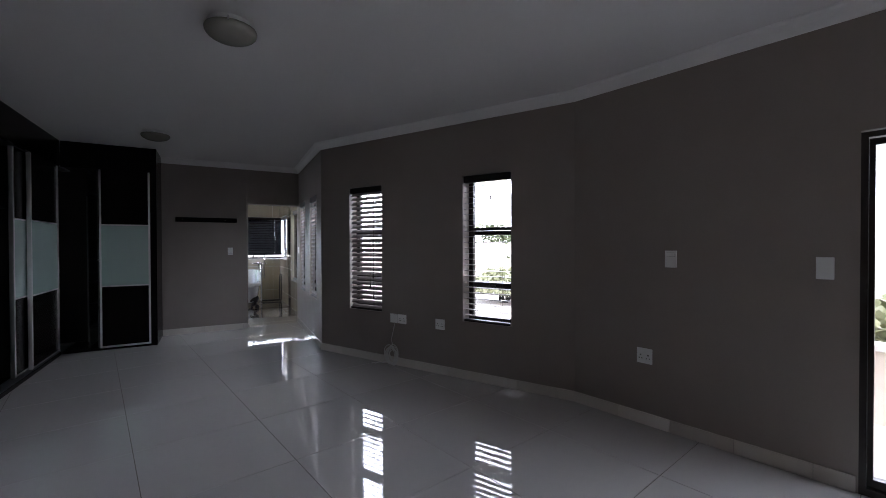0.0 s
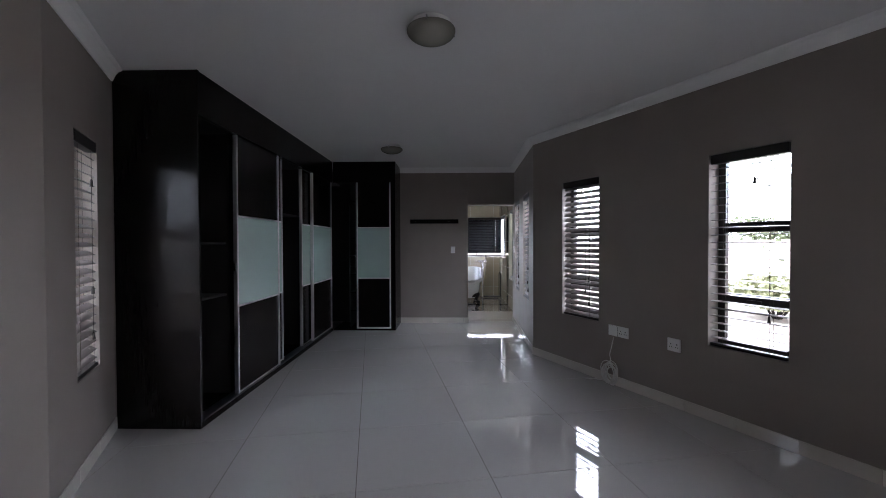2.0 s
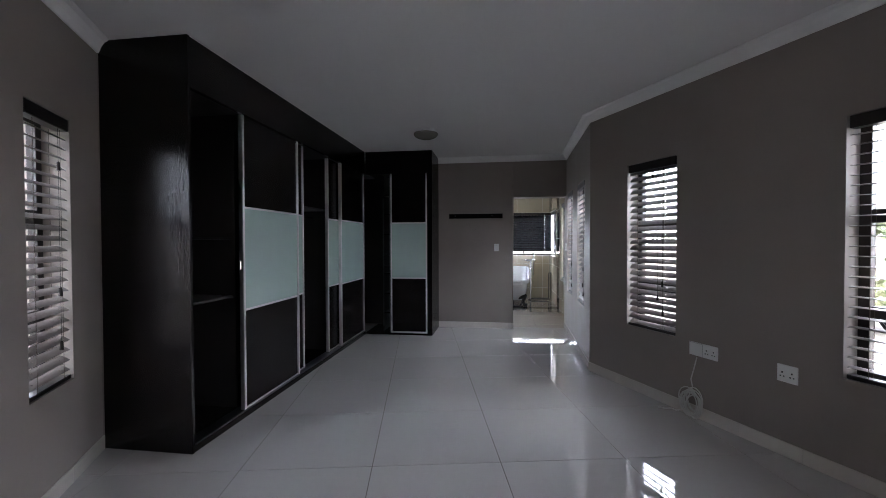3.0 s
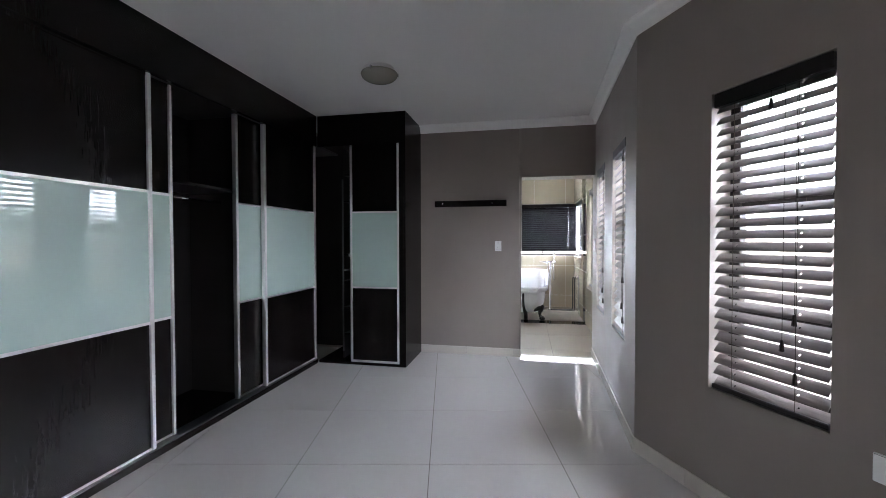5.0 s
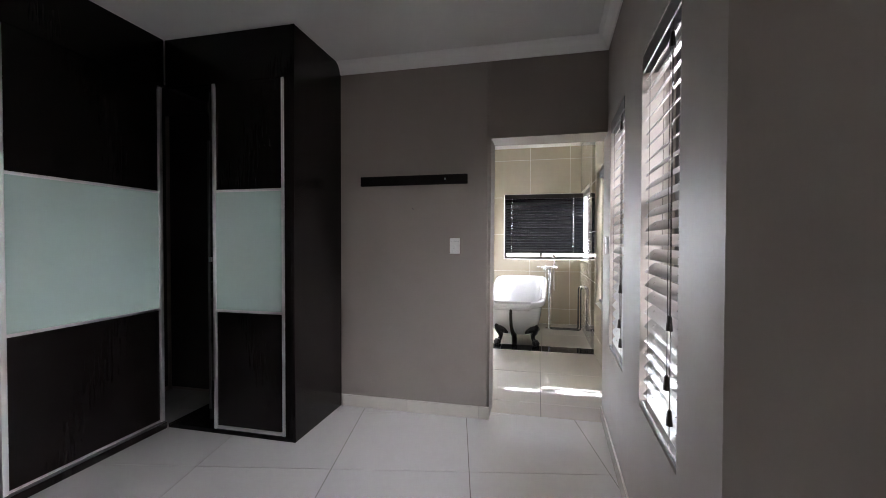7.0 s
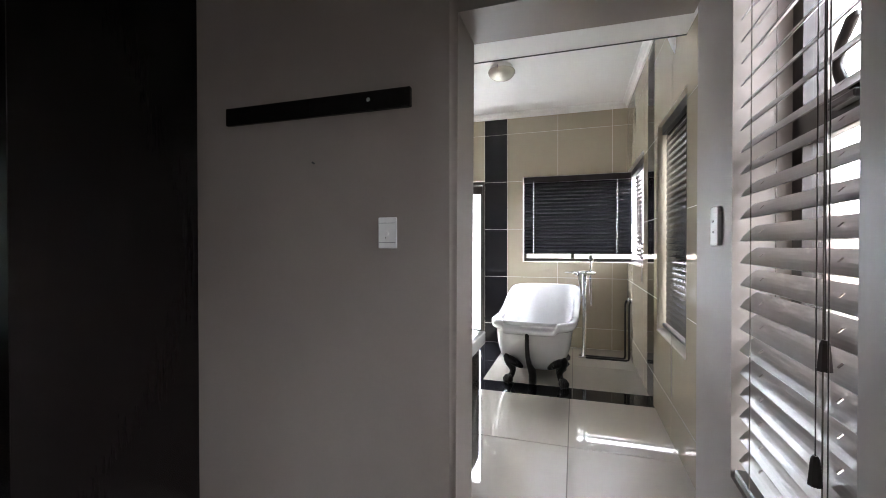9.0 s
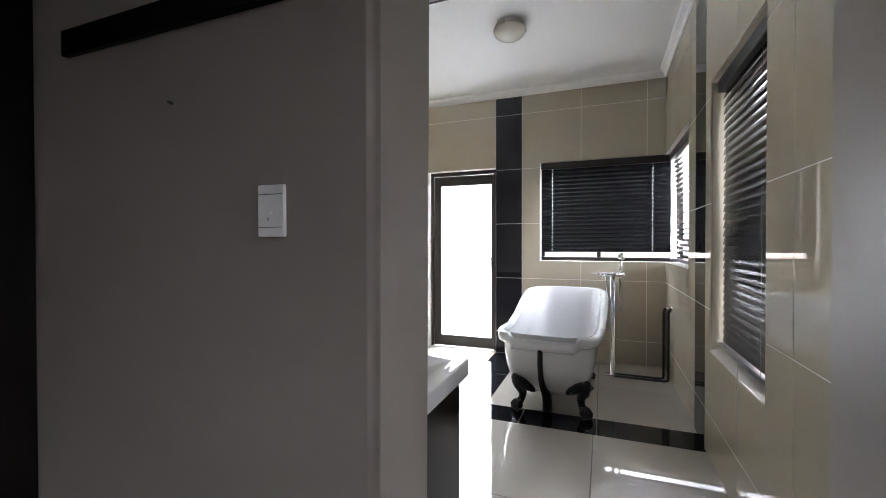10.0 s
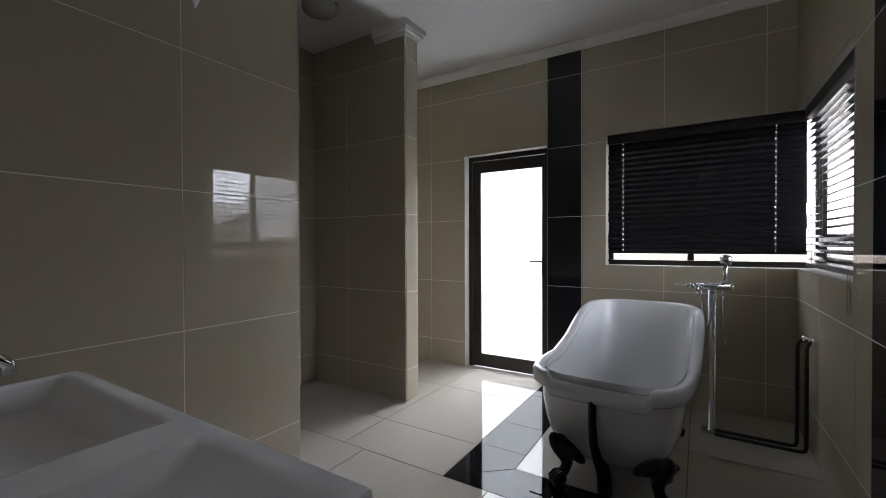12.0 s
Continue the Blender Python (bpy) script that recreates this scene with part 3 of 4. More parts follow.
# ---- small wall fittings ----
def plate_on(name, wall, s, z, w, h, label, rocker=(), slots=(), m=None, cat="switch", knob=False):
    base = m if m is not None else place(wall, s)
    t = thing(name, label, cat, base @ Matrix.Translation((0, 0, z)))
    part("cover", boxed(-w / 2, w / 2, -0.012, -0.0005, -h / 2, h / 2, 0.004, 3), WHITEP, t)
    for x0, x1, z0, z1 in rocker:
        part("rocker", boxed(x0, x1, -0.0165, -0.0125, z0, z1, 0.0015), WHITEP, t)
        part("surround", boxed(x0 - 0.001, x1 + 0.001, -0.0126, -0.0118, z0 - 0.001, z1 + 0.001), GREYP, t)
    for x0, x1, z0, z1 in slots:
        part("slot", boxed(x0, x1, -0.0132, -0.0118, z0, z1), GREYP, t)
    if knob:
        bm = bmesh.new()
        tube(bm, [(0, -0.0119, -0.002), (0, -0.0165, -0.002), (0, -0.018, -0.002)], [0.0085, 0.008, 0.006], 16)
        part("push_knob", bm, WHITEP, t, smooth=False)
        part("indicator", boxed(-0.0075, -0.0055, -0.0128, -0.0118, -0.022, -0.016), GREYP, t)
    return t


def socket_slots(cx):
    out = []
    for dx in (-0.028, 0.028):
        out += [(cx + dx - 0.005, cx + dx + 0.005, 0.002, 0.012), (cx + dx - 0.014, cx + dx - 0.006, -0.022, -0.014), (cx + dx + 0.006, cx + dx + 0.014, -0.022, -0.014)]
    return out


NM = Matrix.Translation((0, NOOK_Y, 0))
plate_on("light_switch", None, 0, 1.30, 0.075, 0.118, "white single light switch on the taupe wall", slots=((-0.034, 0.034, 0.0365, 0.0378), (-0.034, 0.034, -0.0378, -0.0365)), knob=True, m=NM @ Matrix.Translation((1.562, 0, 0)))
plate_on("light_switch", "wall_south_east", 0.802, 1.292, 0.08, 0.125, "white light switch beside the patio door", rocker=((-0.03, 0.03, 0.02, 0.05),))
plate_on("blank_plate", "wall_south_east", 1.646, 1.26, 0.08, 0.13, "white blank wall plate beside the patio door")
plate_on("wall_socket", "wall_south_east", 0.613, 0.536, 0.115, 0.118, "white double socket outlet low on the wall", slots=socket_slots(0), cat="socket")
plate_on("wall_socket", "wall_east", 1.325, 0.545, 0.235, 0.105, "white double socket with a blank cable plate", slots=socket_slots(0.058), rocker=((-0.112, -0.004, -0.048, 0.048),), cat="socket")
plate_on("wall_socket", "wall_east", 1.908, 0.54, 0.118, 0.112, "white double socket outlet low on the wall", slots=socket_slots(0), cat="socket")
plate_on("shaver_switch", "wall_corridor", 0.26, 1.308, 0.075, 0.115, "white isolator switch on the corridor wall", slots=((-0.008, 0.0, 0.012, 0.018), (-0.008, 0.0, -0.02, -0.014)))

# coat board
cb = thing("coat_rail", "dark wooden coat rail board with empty screw holes", "coat rail", NM)
part("board", boxed(0.802, 1.66, -0.022, -0.001, 1.768, 1.842, 0.003), WENGE, cb)
for x in (0.90, 1.49):
    bm = bmesh.new()
    tube(bm, [(x, -0.0225, 1.808), (x, -0.025, 1.808)], 0.008, 10)
    part("screw", bm, CHROME, cb)
bm = bmesh.new()
tube(bm, [(1.232, NOOK_Y, 1.585), (1.232, NOOK_Y - 0.012, 1.587)], 0.004, 8)
tagged(part("nail", bm, GREYP), "small bare steel nail in the taupe wall", "nail")

# coil of cable under the socket
cc = thing("cable_coil", "coil of pale grey cable hanging from the wall plate", "cable", place("wall_east", 1.29))
bm = bmesh.new()
pts = [(-0.02, -0.006, 0.48), (-0.03, -0.02, 0.4), (-0.05, -0.03, 0.3), (-0.03, -0.035, 0.24)]
for i in range(260):
    a = i / 260 * math.tau * 12
    r = 0.068 + 0.04 * noise.noise((i * 0.08, 0, 0)) + 0.012 * math.sin(i * 0.21)
    pts.append((-0.03 + r * math.sin(a) * 1.05, -0.05 - 0.022 * math.cos(a * 0.53) - 0.02 * noise.noise((i * 0.11, 5, 0)), 0.125 + r * math.cos(a) * 1.35))
for i in range(12):
    pts.append((-0.09 - 0.012 * i, -0.07 - 0.01 * i, 0.03 + 0.02 * abs(math.cos(i * 0.6)) * (1 - i / 12)))
tube(bm, pts, 0.0045, 7)
part("cable", bm, RUBBER, cc, smooth=True)

# ---- bathroom: tub ----
tub = thing("bathtub", "white freestanding slipper bathtub on black claw feet", "bathtub", Matrix.Translation((1.85, 9.03, 0)) @ Matrix.Rotation(radians(-4.0), 4, "Z"))
TL, TW, RINGS = 1.42, 0.4, 144


def tub_ring(u, inner=0.0):
    """A rounded-square ring of the tub at depth u (0 rim, 1 floor)."""
    pts = []
    for k in range(RINGS):
        a = k / RINGS * math.tau
        cx, cy = math.sin(a), -math.cos(a)
        ex = abs(cx) ** (0.45 if cy < 0 else 0.5) * math.copysign(1, cx)
        ey = abs(cy) ** (0.4 if cy < 0 else 0.55) * math.copysign(1, cy)
        v = (ey + 1) / 2
        half = (TW - inner) * (1 - 0.1 * u ** 1.2 - 0.22 * u ** 5) * (1.0 - 0.03 * v)
        y_near, y_far = inner + 0.045 * u + 0.07 * u ** 4, TL - inner - 0.36 * u ** 0.85 - 0.06 * u ** 4
        y = y_near + (y_far - y_near) * v
        t = min(1.0, max(0.0, (v - 0.34) / 0.5))
        rim = 0.557 + 0.23 * t * t * (3 - 2 * t)
        low = 0.115 if inner < 0.06 else 0.15
        pts.append((half * ex, y, rim + (low - rim) * u))
    return pts


bm = bmesh.new()
us = [0.0, 0.1, 0.25, 0.42, 0.6, 0.75, 0.87, 0.95, 1.0]
outer = [[bm.verts.new(p) for p in tub_ring(u, 0.038)] for u in us]
inner = [[bm.verts.new(p) for p in tub_ring(u, 0.056)] for u in us]
n = RINGS
for rows in (outer, inner):
    for a, b in zip(rows, rows[1:]):
        for k in range(n):
            bm.faces.new((a[k], a[(k + 1) % n], b[(k + 1) % n], b[k]))
    bm.faces.new(rows[-1])
part("shell", bm, ENAMEL, tub, smooth=True)
# rolled rim, wider at the low end, with a shallow tap ledge cut into it
bm = bmesh.new()
ro, ri = tub_ring(0.0, 0.0), tub_ring(0.0, 0.06)
prof = [(0.68, -0.07), (0.25, -0.075), (0.02, -0.062), (-0.05, -0.035), (-0.02, -0.012), (0.1, 0.002), (0.4, 0.008), (0.7, 0.006), (0.95, -0.006), (1.04, -0.035)]
rows = []
for k in range(n):
    o, i2 = Vector(ro[k]), Vector(ri[k])
    row = []
    for q, dz in prof:
        p = o.lerp(i2, q)
        edge = min(1.0, max(0.0, (0.245 - abs(p.x)) / 0.014))
        dip = 0.034 * edge if (p.y < 0.16 and q > -0.03) else 0.0
        row.append(bm.verts.new((p.x, p.y, p.z + dz - dip)))
    rows.append(row)
for k in range(n):
    a, b = rows[k], rows[(k + 1) % n]
    for j2 in range(len(prof)):
        q = (j2 + 1) % len(prof)
        bm.faces.new((a[j2], b[j2], b[q], a[q]))
part("rim", bm, ENAMEL, tub, smooth=True)


def claw_foot(x, y, turn):
    bm = bmesh.new()
    # an acanthus knee against the shell, two wings hugging its underside, a slim ankle and a ball held by claws
    tube(bm, [(0, -0.062, 0.272), (0, -0.06, 0.255), (0, -0.046, 0.225), (0, -0.022, 0.19), (0, 0.004, 0.15), (0, 0.012, 0.115), (0, 0.004, 0.085), (0, -0.014, 0.06)],
         [0.010, 0.026, 0.036, 0.042, 0.038, 0.030, 0.026, 0.028], 12)
    bmesh.ops.create_uvsphere(bm, u_segments=14, v_segments=8, radius=0.036, matrix=Matrix.Translation((0, -0.026, 0.037)))
    for dx in (-0.03, -0.01, 0.01, 0.03):
        tube(bm, [(dx * 0.5, -0.012, 0.075), (dx * 0.8, -0.044, 0.066), (dx * 1.15, -0.063, 0.04), (dx * 1.1, -0.058, 0.012), (dx, -0.05, 0.001)], [0.010, 0.011, 0.011, 0.009, 0.006], 7)
    for sd in (-1, 1):
        tube(bm, [(0, -0.03, 0.215), (sd * 0.026, -0.018, 0.212), (sd * 0.05, 0.006, 0.198), (sd * 0.07, 0.03, 0.18), (sd * 0.086, 0.05, 0.162), (sd * 0.092, 0.058, 0.152)], [0.040, 0.040, 0.036, 0.029, 0.019, 0.007], 9)
        tube(bm, [(sd * 0.012, -0.05, 0.205), (sd * 0.03, -0.03, 0.165), (sd * 0.036, -0.008, 0.14), (sd * 0.024, 0.004, 0.128)], [0.010, 0.012, 0.011, 0.005], 7)
        for q in range(4):
            tube(bm, [(sd * (0.01 + 0.022 * q), -0.056 + 0.016 * q, 0.25 - 0.012 * q), (sd * (0.022 + 0.022 * q), -0.058 + 0.018 * q, 0.232 - 0.012 * q), (sd * (0.02 + 0.022 * q), -0.044 + 0.018 * q, 0.206 - 0.012 * q)], [0.005, 0.010, 0.005], 7)
    ob = part("claw_foot", bm, IRON, tub, "black cast iron claw foot", smooth=True)
    ob.matrix_local = pose(x, y, 0, 0, 0, turn)


claw_foot(-0.155, 0.045, -45)
claw_foot(0.27, 0.085, 45)
claw_foot(-0.205, 0.98, -125)
claw_foot(0.205, 0.98, 125)
bm = bmesh.new()
tube(bm, [(-0.01, 0.03, 0.512), (-0.01, 0.03, 0.486), (-0.011, 0.024, 0.481), (-0.012, 0.018, 0.46), (-0.014, 0.022, 0.36), (-0.01, 0.035, 0.25), (0.002, 0.06, 0.17), (0.02, 0.085, 0.12), (0.026, 0.09, 0.07), (0.026, 0.09, 0.001)], [0.03, 0.03, 0.021, 0.019, 0.019, 0.021, 0.025, 0.036, 0.036, 0.036], 12)
part("overflow_pipe", bm, IRON, tub, "black overflow pipe down the end", smooth=True)

# floor-standing bath mixer with its exposed pipes
tap = thing("bath_mixer", "chrome floor-standing bath mixer with hand shower", "tap", Matrix.Translation((2.34, 10.15, 0)))
bm = bmesh.new()
tube(bm, [(0.008, 0, 0.001), (0.008, 0, 0.03), (0.008, 0, 0.032), (0.008, 0, 0.92)], [0.03, 0.03, 0.022, 0.022], 16)
part("column", bm, CHROME, tap, smooth=True)
bm = bmesh.new()
tube(bm, [(-0.055, -0.012, 0.94), (-0.054, -0.014, 0.88), (-0.04, -0.012, 0.78), (-0.022, 0.0, 0.7), (-0.008, 0.006, 0.66)], 0.006, 8)
part("supply_hose", bm, CHROME, tap, smooth=True)
part("base", boxed(-0.05, 0.05, -0.035, 0.035, 0.001, 0.028, 0.006, 2), CHROME, tap)
bm = bmesh.new()
tube(bm, [(-0.09, -0.01, 0.945), (0.1, -0.01, 0.945)], 0.02, 12)
tube(bm, [(-0.05, -0.01, 0.945), (-0.075, -0.12, 0.945), (-0.075, -0.14, 0.92)], 0.012, 10)
part("mixer_body", bm, CHROME, tap, smooth=True)
for s in (-1, 1):
    bm = bmesh.new()
    tube(bm, [(s * 0.09, -0.01, 0.945), (s * 0.12, -0.01, 0.945)], 0.017, 10)
    tube(bm, [(s * 0.105, -0.05, 0.945), (s * 0.105, 0.03, 0.945)], 0.006, 8)
    part("handle", bm, CHROME, tap, smooth=True)
bm = bmesh.new()
tube(bm, [(-0.12, -0.01, 0.948), (-0.2, -0.01, 0.95)], 0.007, 8)
part("lever", bm, CHROME, tap, smooth=True)
bm = bmesh.new()
tube(bm, [(0.07, -0.01, 0.95), (0.075, -0.01, 1.0), (0.078, -0.015, 1.09)], [0.012, 0.011, 0.012], 10)
tube(bm, [(0.078, 0.012, 1.12), (0.078, -0.02, 1.115), (0.078, -0.055, 1.10)], [0.03, 0.036, 0.03], 14)
part("hand_shower", bm, CHROME, tap, smooth=True)
bm = bmesh.new()
pts = [(0.075, 0.005, 0.95)]
for i in range(18):
    t = i / 17
    pts.append((0.075 + 0.01 * math.sin(t * 5), 0.03, 0.93 - 0.34 * math.sin(t * math.pi) - 0.02 * t))
tube(bm, pts, 0.006, 7)
part("hose", bm, CHROME, tap, smooth=True)
pp = thing("water_pipes", "pair of dark water pipes from the wall to the bath mixer", "pipes", Matrix.Translation((0, 0, 0)))
for d, y, x in ((0.0, 10.13, 2.765), (0.055, 10.06, 2.795)):
    bm = bmesh.new()
    tube(bm, [(2.36, y + 0.01, 0.028), (x - 0.03, y, 0.028), (x - 0.006, y, 0.034), (x, y, 0.06), (x, y, 0.62), (x + 0.008, y, 0.65), (x + 0.03, y, 0.662), (2.835, y, 0.662)], 0.011, 10)
    part("pipe", bm, IRON, pp, smooth=True)
    bm = bmesh.new()
    tube(bm, [(x + 0.02, y, 0.662), (2.832, y, 0.662)], 0.02, 10)
    part("elbow", bm, CHROME, pp, smooth=True)

# glass wall light over the vanity: a half-round shell tapering to a point below
wl = thing("wall_light", "white glass wall light tapering to a point over the vanity", "lamp", Matrix.Translation((0.3935, 7.975, 2.257)))
bm = bmesh.new()
shell = []
for rad, z in ((0.003, 0.0), (0.018, 0.035), (0.036, 0.085), (0.056, 0.15), (0.078, 0.23), (0.1, 0.31)):
    shell.append([[bm.verts.new((max(0.0, (rad - t) * math.sin(k * math.pi / 14)), -(rad - t) * math.cos(k * math.pi / 14), z)) for k in range(15)] for t in (0.0, min(0.002, rad * 0.5))])
for a, b in zip(shell, shell[1:]):
    for side in (0, 1):
        for k in range(14):
            bm.faces.new((a[side][k], a[side][k + 1], b[side][k + 1], b[side][k]))
for k in range(14):
    bm.faces.new((shell[-1][0][k], shell[-1][0][k + 1], shell[-1][1][k + 1], shell[-1][1][k]))
part("glass_shade", bm, ENAMEL, wl, smooth=True)
part("wall_plate", boxed(0.0, 0.012, -0.04, 0.04, 0.2, 0.28, 0.003), CHROME, wl)

tagged(copy_thing(wl, Matrix.Translation((2.8315, 8.2, 2.44)) @ Matrix.Rotation(radians(180), 4, "Z")), "white glass wall light tapering to a point above the blind")

# ---- bathroom: vanity ----
vn = thing("vanity", "dark wenge vanity with a white double basin top", "vanity", Matrix.Translation((0, BATH_Y - 0.05, 0)))
VX0, VX1, VD, VZ = 0.395, 1.773, 0.574, 0.778
part("cabinet", boxed(VX0, VX1 - 0.03, 0.052, VD - 0.03, 0.09, VZ - 0.072, 0.002), WENGE, vn)
part("plinth", boxed(VX0, VX1 - 0.08, 0.052, VD - 0.1, 0.001, 0.09), WENGE, vn)
for i in range(3):
    a = VX0 + 0.005 + i * 0.446
    dd = part("door", boxed(a, a + 0.44, VD - 0.029, VD - 0.012, 0.1, VZ - 0.08, 0.002), WENGE, vn)
    bm = bmesh.new()
    tube(bm, [(a + 0.33, VD - 0.012, 0.62), (a + 0.33, VD + 0.012, 0.62), (a + 0.39, VD + 0.012, 0.62), (a + 0.39, VD - 0.012, 0.62)], 0.005, 8)
    part("handle", bm, CHROME, dd)
# basin top: one moulded slab with two sloped basins
bm = bmesh.new()
slab_t, XM = VZ - 0.07, 1.165
rows_y = (0.052, VD)
top = [[bm.verts.new((x, y, VZ)) for x in (VX0, XM, VX1)] for y in rows_y]
low = [[bm.verts.new((x, y, slab_t)) for x in (VX0, XM, VX1)] for y in rows_y]
bowl = set()
for h, (bx0, bx1) in enumerate(((0.425, 1.135), (1.29, 1.715))):
    by0, by1 = 0.11, 0.518
    o = [top[0][h], top[0][h + 1], top[1][h + 1], top[1][h]]
    i1 = [bm.verts.new((x, y, VZ)) for x, y in ((bx0, by0), (bx1, by0), (bx1, by1), (bx0, by1))]
    i2 = [bm.verts.new((x, y, VZ - (0.1, 0.034)[h])) for x, y in ((bx0 + 0.07, by0 + 0.04), (bx1 - 0.1, by0 + 0.04), (bx1 - 0.14, by1 - 0.1), (bx0 + 0.07, by1 - 0.1))]
    for a, b in ((o, i1), (i1, i2)):
        for k in range(4):
            bm.faces.new((a[k], a[(k + 1) % 4], b[(k + 1) % 4], b[k]))
    bm.faces.new(i2)
    bowl.update(i1 + i2)
    bm.faces.new((low[0][h], low[1][h], low[1][h + 1], low[0][h + 1]))
    for y in (0, 1):
        bm.faces.new((low[y][h], low[y][h + 1], top[y][h + 1], top[y][h]))
for h in (0, 2):
    bm.faces.new((low[0][h], low[1][h], top[1][h], top[0][h]))
rimv = set(top[0] + top[1] + low[0] + low[1])
mid = {top[0][1], top[1][1], low[0][1], low[1][1]}
bmesh.ops.recalc_face_normals(bm, faces=bm.faces[:])
soft = [e for e in bm.edges if e.verts[0] in bowl and e.verts[1] in bowl]
hard = [e for e in bm.edges if e.verts[0] in rimv and e.verts[1] in rimv and not (e.verts[0] in mid and e.verts[1] in mid)]
bmesh.ops.bevel(bm, geom=soft, offset=0.016, segments=6, affect="EDGES", profile=0.5)
bmesh.ops.bevel(bm, geom=[e for e in hard if e.is_valid], offset=0.009, segments=3, affect="EDGES", profile=0.55)
part("basin_top", bm, ENAMEL, vn, "white moulded basin top", smooth=True)
bm = bmesh.new()
lathe(bm, [(0, 0.004), (0.022, 0.004), (0.026, 0.001), (0.026, -0.004), (0, -0.004)], 20)
dr = part("drain", bm, CHROME, vn)
dr.location = (0.735, 0.31, VZ - 0.097)
dr2 = part("drain", dr.data, CHROME, vn)
dr2.location = (1.47, 0.28, VZ - 0.0325)
bm = bmesh.new()
tube(bm, [(0.85, 0.05, VZ + 0.001), (0.85, 0.05, VZ + 0.12), (0.85, 0.07, VZ + 0.165), (0.85, 0.12, VZ + 0.185), (0.85, 0.2, VZ + 0.185), (0.85, 0.27, VZ + 0.175), (0.85, 0.295, VZ + 0.155), (0.85, 0.298, VZ + 0.13)], [0.026, 0.022, 0.019, 0.017, 0.016, 0.015, 0.014, 0.013], 12)
tube(bm, [(0.85, 0.05, VZ + 0.12), (0.85, 0.035, VZ + 0.2), (0.85, 0.07, VZ + 0.24)], [0.016, 0.012, 0.008], 8)
tagged(part("basin_mixer", bm, CHROME, smooth=True), "chrome basin mixer on the vanity top", "tap").location = (0, BATH_Y - 0.045, 0.0)

# ---- outside ----
gm = plate("ground", [(-400, -400), (400, -400), (400, 400), (-400, 400)], -0.5, -0.25, PAVE)
tagged(gm, "pale paved ground round the house", "ground", kind="structure")
HAZE = bpy.data.materials.new("bright_overcast_haze")
HAZE.use_nodes = True
HAZE.node_tree.nodes["Principled BSDF"].inputs["Base Color"].default_value = (0.8, 0.8, 0.8, 1)
HAZE.node_tree.nodes["Principled BSDF"].inputs["Emission Color"].default_value = (0.93, 0.97, 1.0, 1)
HAZE.node_tree.nodes["Principled BSDF"].inputs["Emission Strength"].default_value = 3.2
bm = bmesh.new()
ring = [[bm.verts.new((1.5 + 90 * math.cos(k * math.tau / 48), 4 + 90 * math.sin(k * math.tau / 48), z)) for k in range(48)] for z in (-0.3, 85.0)]
for k in range(48):
    bm.faces.new((ring[0][k], ring[0][(k + 1) % 48], ring[1][(k + 1) % 48], ring[1][k]))
tagged(part("backdrop", bm, HAZE), "bright white overcast sky along the horizon", "sky", kind="structure")
for nm, b in (("wall_garden_east", (13.0, 13.2, -24, 34, -0.25, 1.5)), ("wall_garden_north", (-14, 13.0, 18.0, 18.2, -0.25, 0.95)), ("wall_garden_west", (-7.2, -7.0, -14, 18, -0.25, 1.7))):
    tagged(part(nm, boxed(*b), BOUND), "pale plastered garden wall in the sun", "wall", kind="structure")
bm = bmesh.new()
for i in range(16000):
    y = random.uniform(-12, 36)
    top = 1.7 + (1.2 if 11 < y < 17.5 else -0.5) * (0.5 + noise.noise((y * 0.3, 0, 0))) + 0.5 * noise.noise((y * 1.1, 3, 0))
    c = Vector((14.3 + random.gauss(0, 0.5), y, top * random.random() ** 0.6))
    q = Matrix.Rotation(random.uniform(0, 6.3), 3, "Z") @ Matrix.Rotation(random.uniform(-1.2, 1.2), 3, "X")
    k = random.uniform(0.6, 1.3)
    bm.faces.new([bm.verts.new(c + q @ (Vector(p) * k)) for p in ((-0.06, 0, -0.03), (0.06, 0, -0.04), (0.09, 0, 0.03), (0, 0, 0.11), (-0.08, 0, 0.03))])
tagged(part("garden_hedge", bm, HEDGE), "sunlit leafy green shrubs beyond the garden wall", "shrubs", kind="stuff")
bm = bmesh.new()
for i in range(2600):
    cx, cy = 8.6, 8.5
    d = Vector((random.gauss(0, 1), random.gauss(0, 1), random.gauss(0, 1))).normalized() * random.random() ** 0.4
    c = Vector((cx + d.x * 0.9, cy + d.y * 1.3, 0.05 + abs(d.z) * (0.6 + 0.3 * noise.noise((d.x * 3, d.y * 3, 0)))))
    q = Matrix.Rotation(random.uniform(0, 6.3), 3, "Z") @ Matrix.Rotation(random.uniform(-1.2, 1.2), 3, "X")
    bm.faces.new([bm.verts.new(c + q @ Vector(p)) for p in ((-0.04, 0, -0.02), (0.04, 0, -0.03), (0.06, 0, 0.03), (0, 0, 0.08), (-0.05, 0, 0.02))])
bush = thing("garden_bush", "low sunlit green bush on the paving", "bush")
part("leaves", bm, BUSH, bush)
bm = bmesh.new()
for k in range(9):
    a = k * 0.7
    tube(bm, [(8.6 + 0.05 * math.cos(a), 8.5 + 0.05 * math.sin(a), -0.25), (8.6 + 0.25 * math.cos(a), 8.5 + 0.35 * math.sin(a), 0.1), (8.6 + 0.6 * math.cos(a), 8.5 + 0.8 * math.sin(a), 0.4)], [0.03, 0.018, 0.008], 6)
part("stems", bm, FRAME, bush)

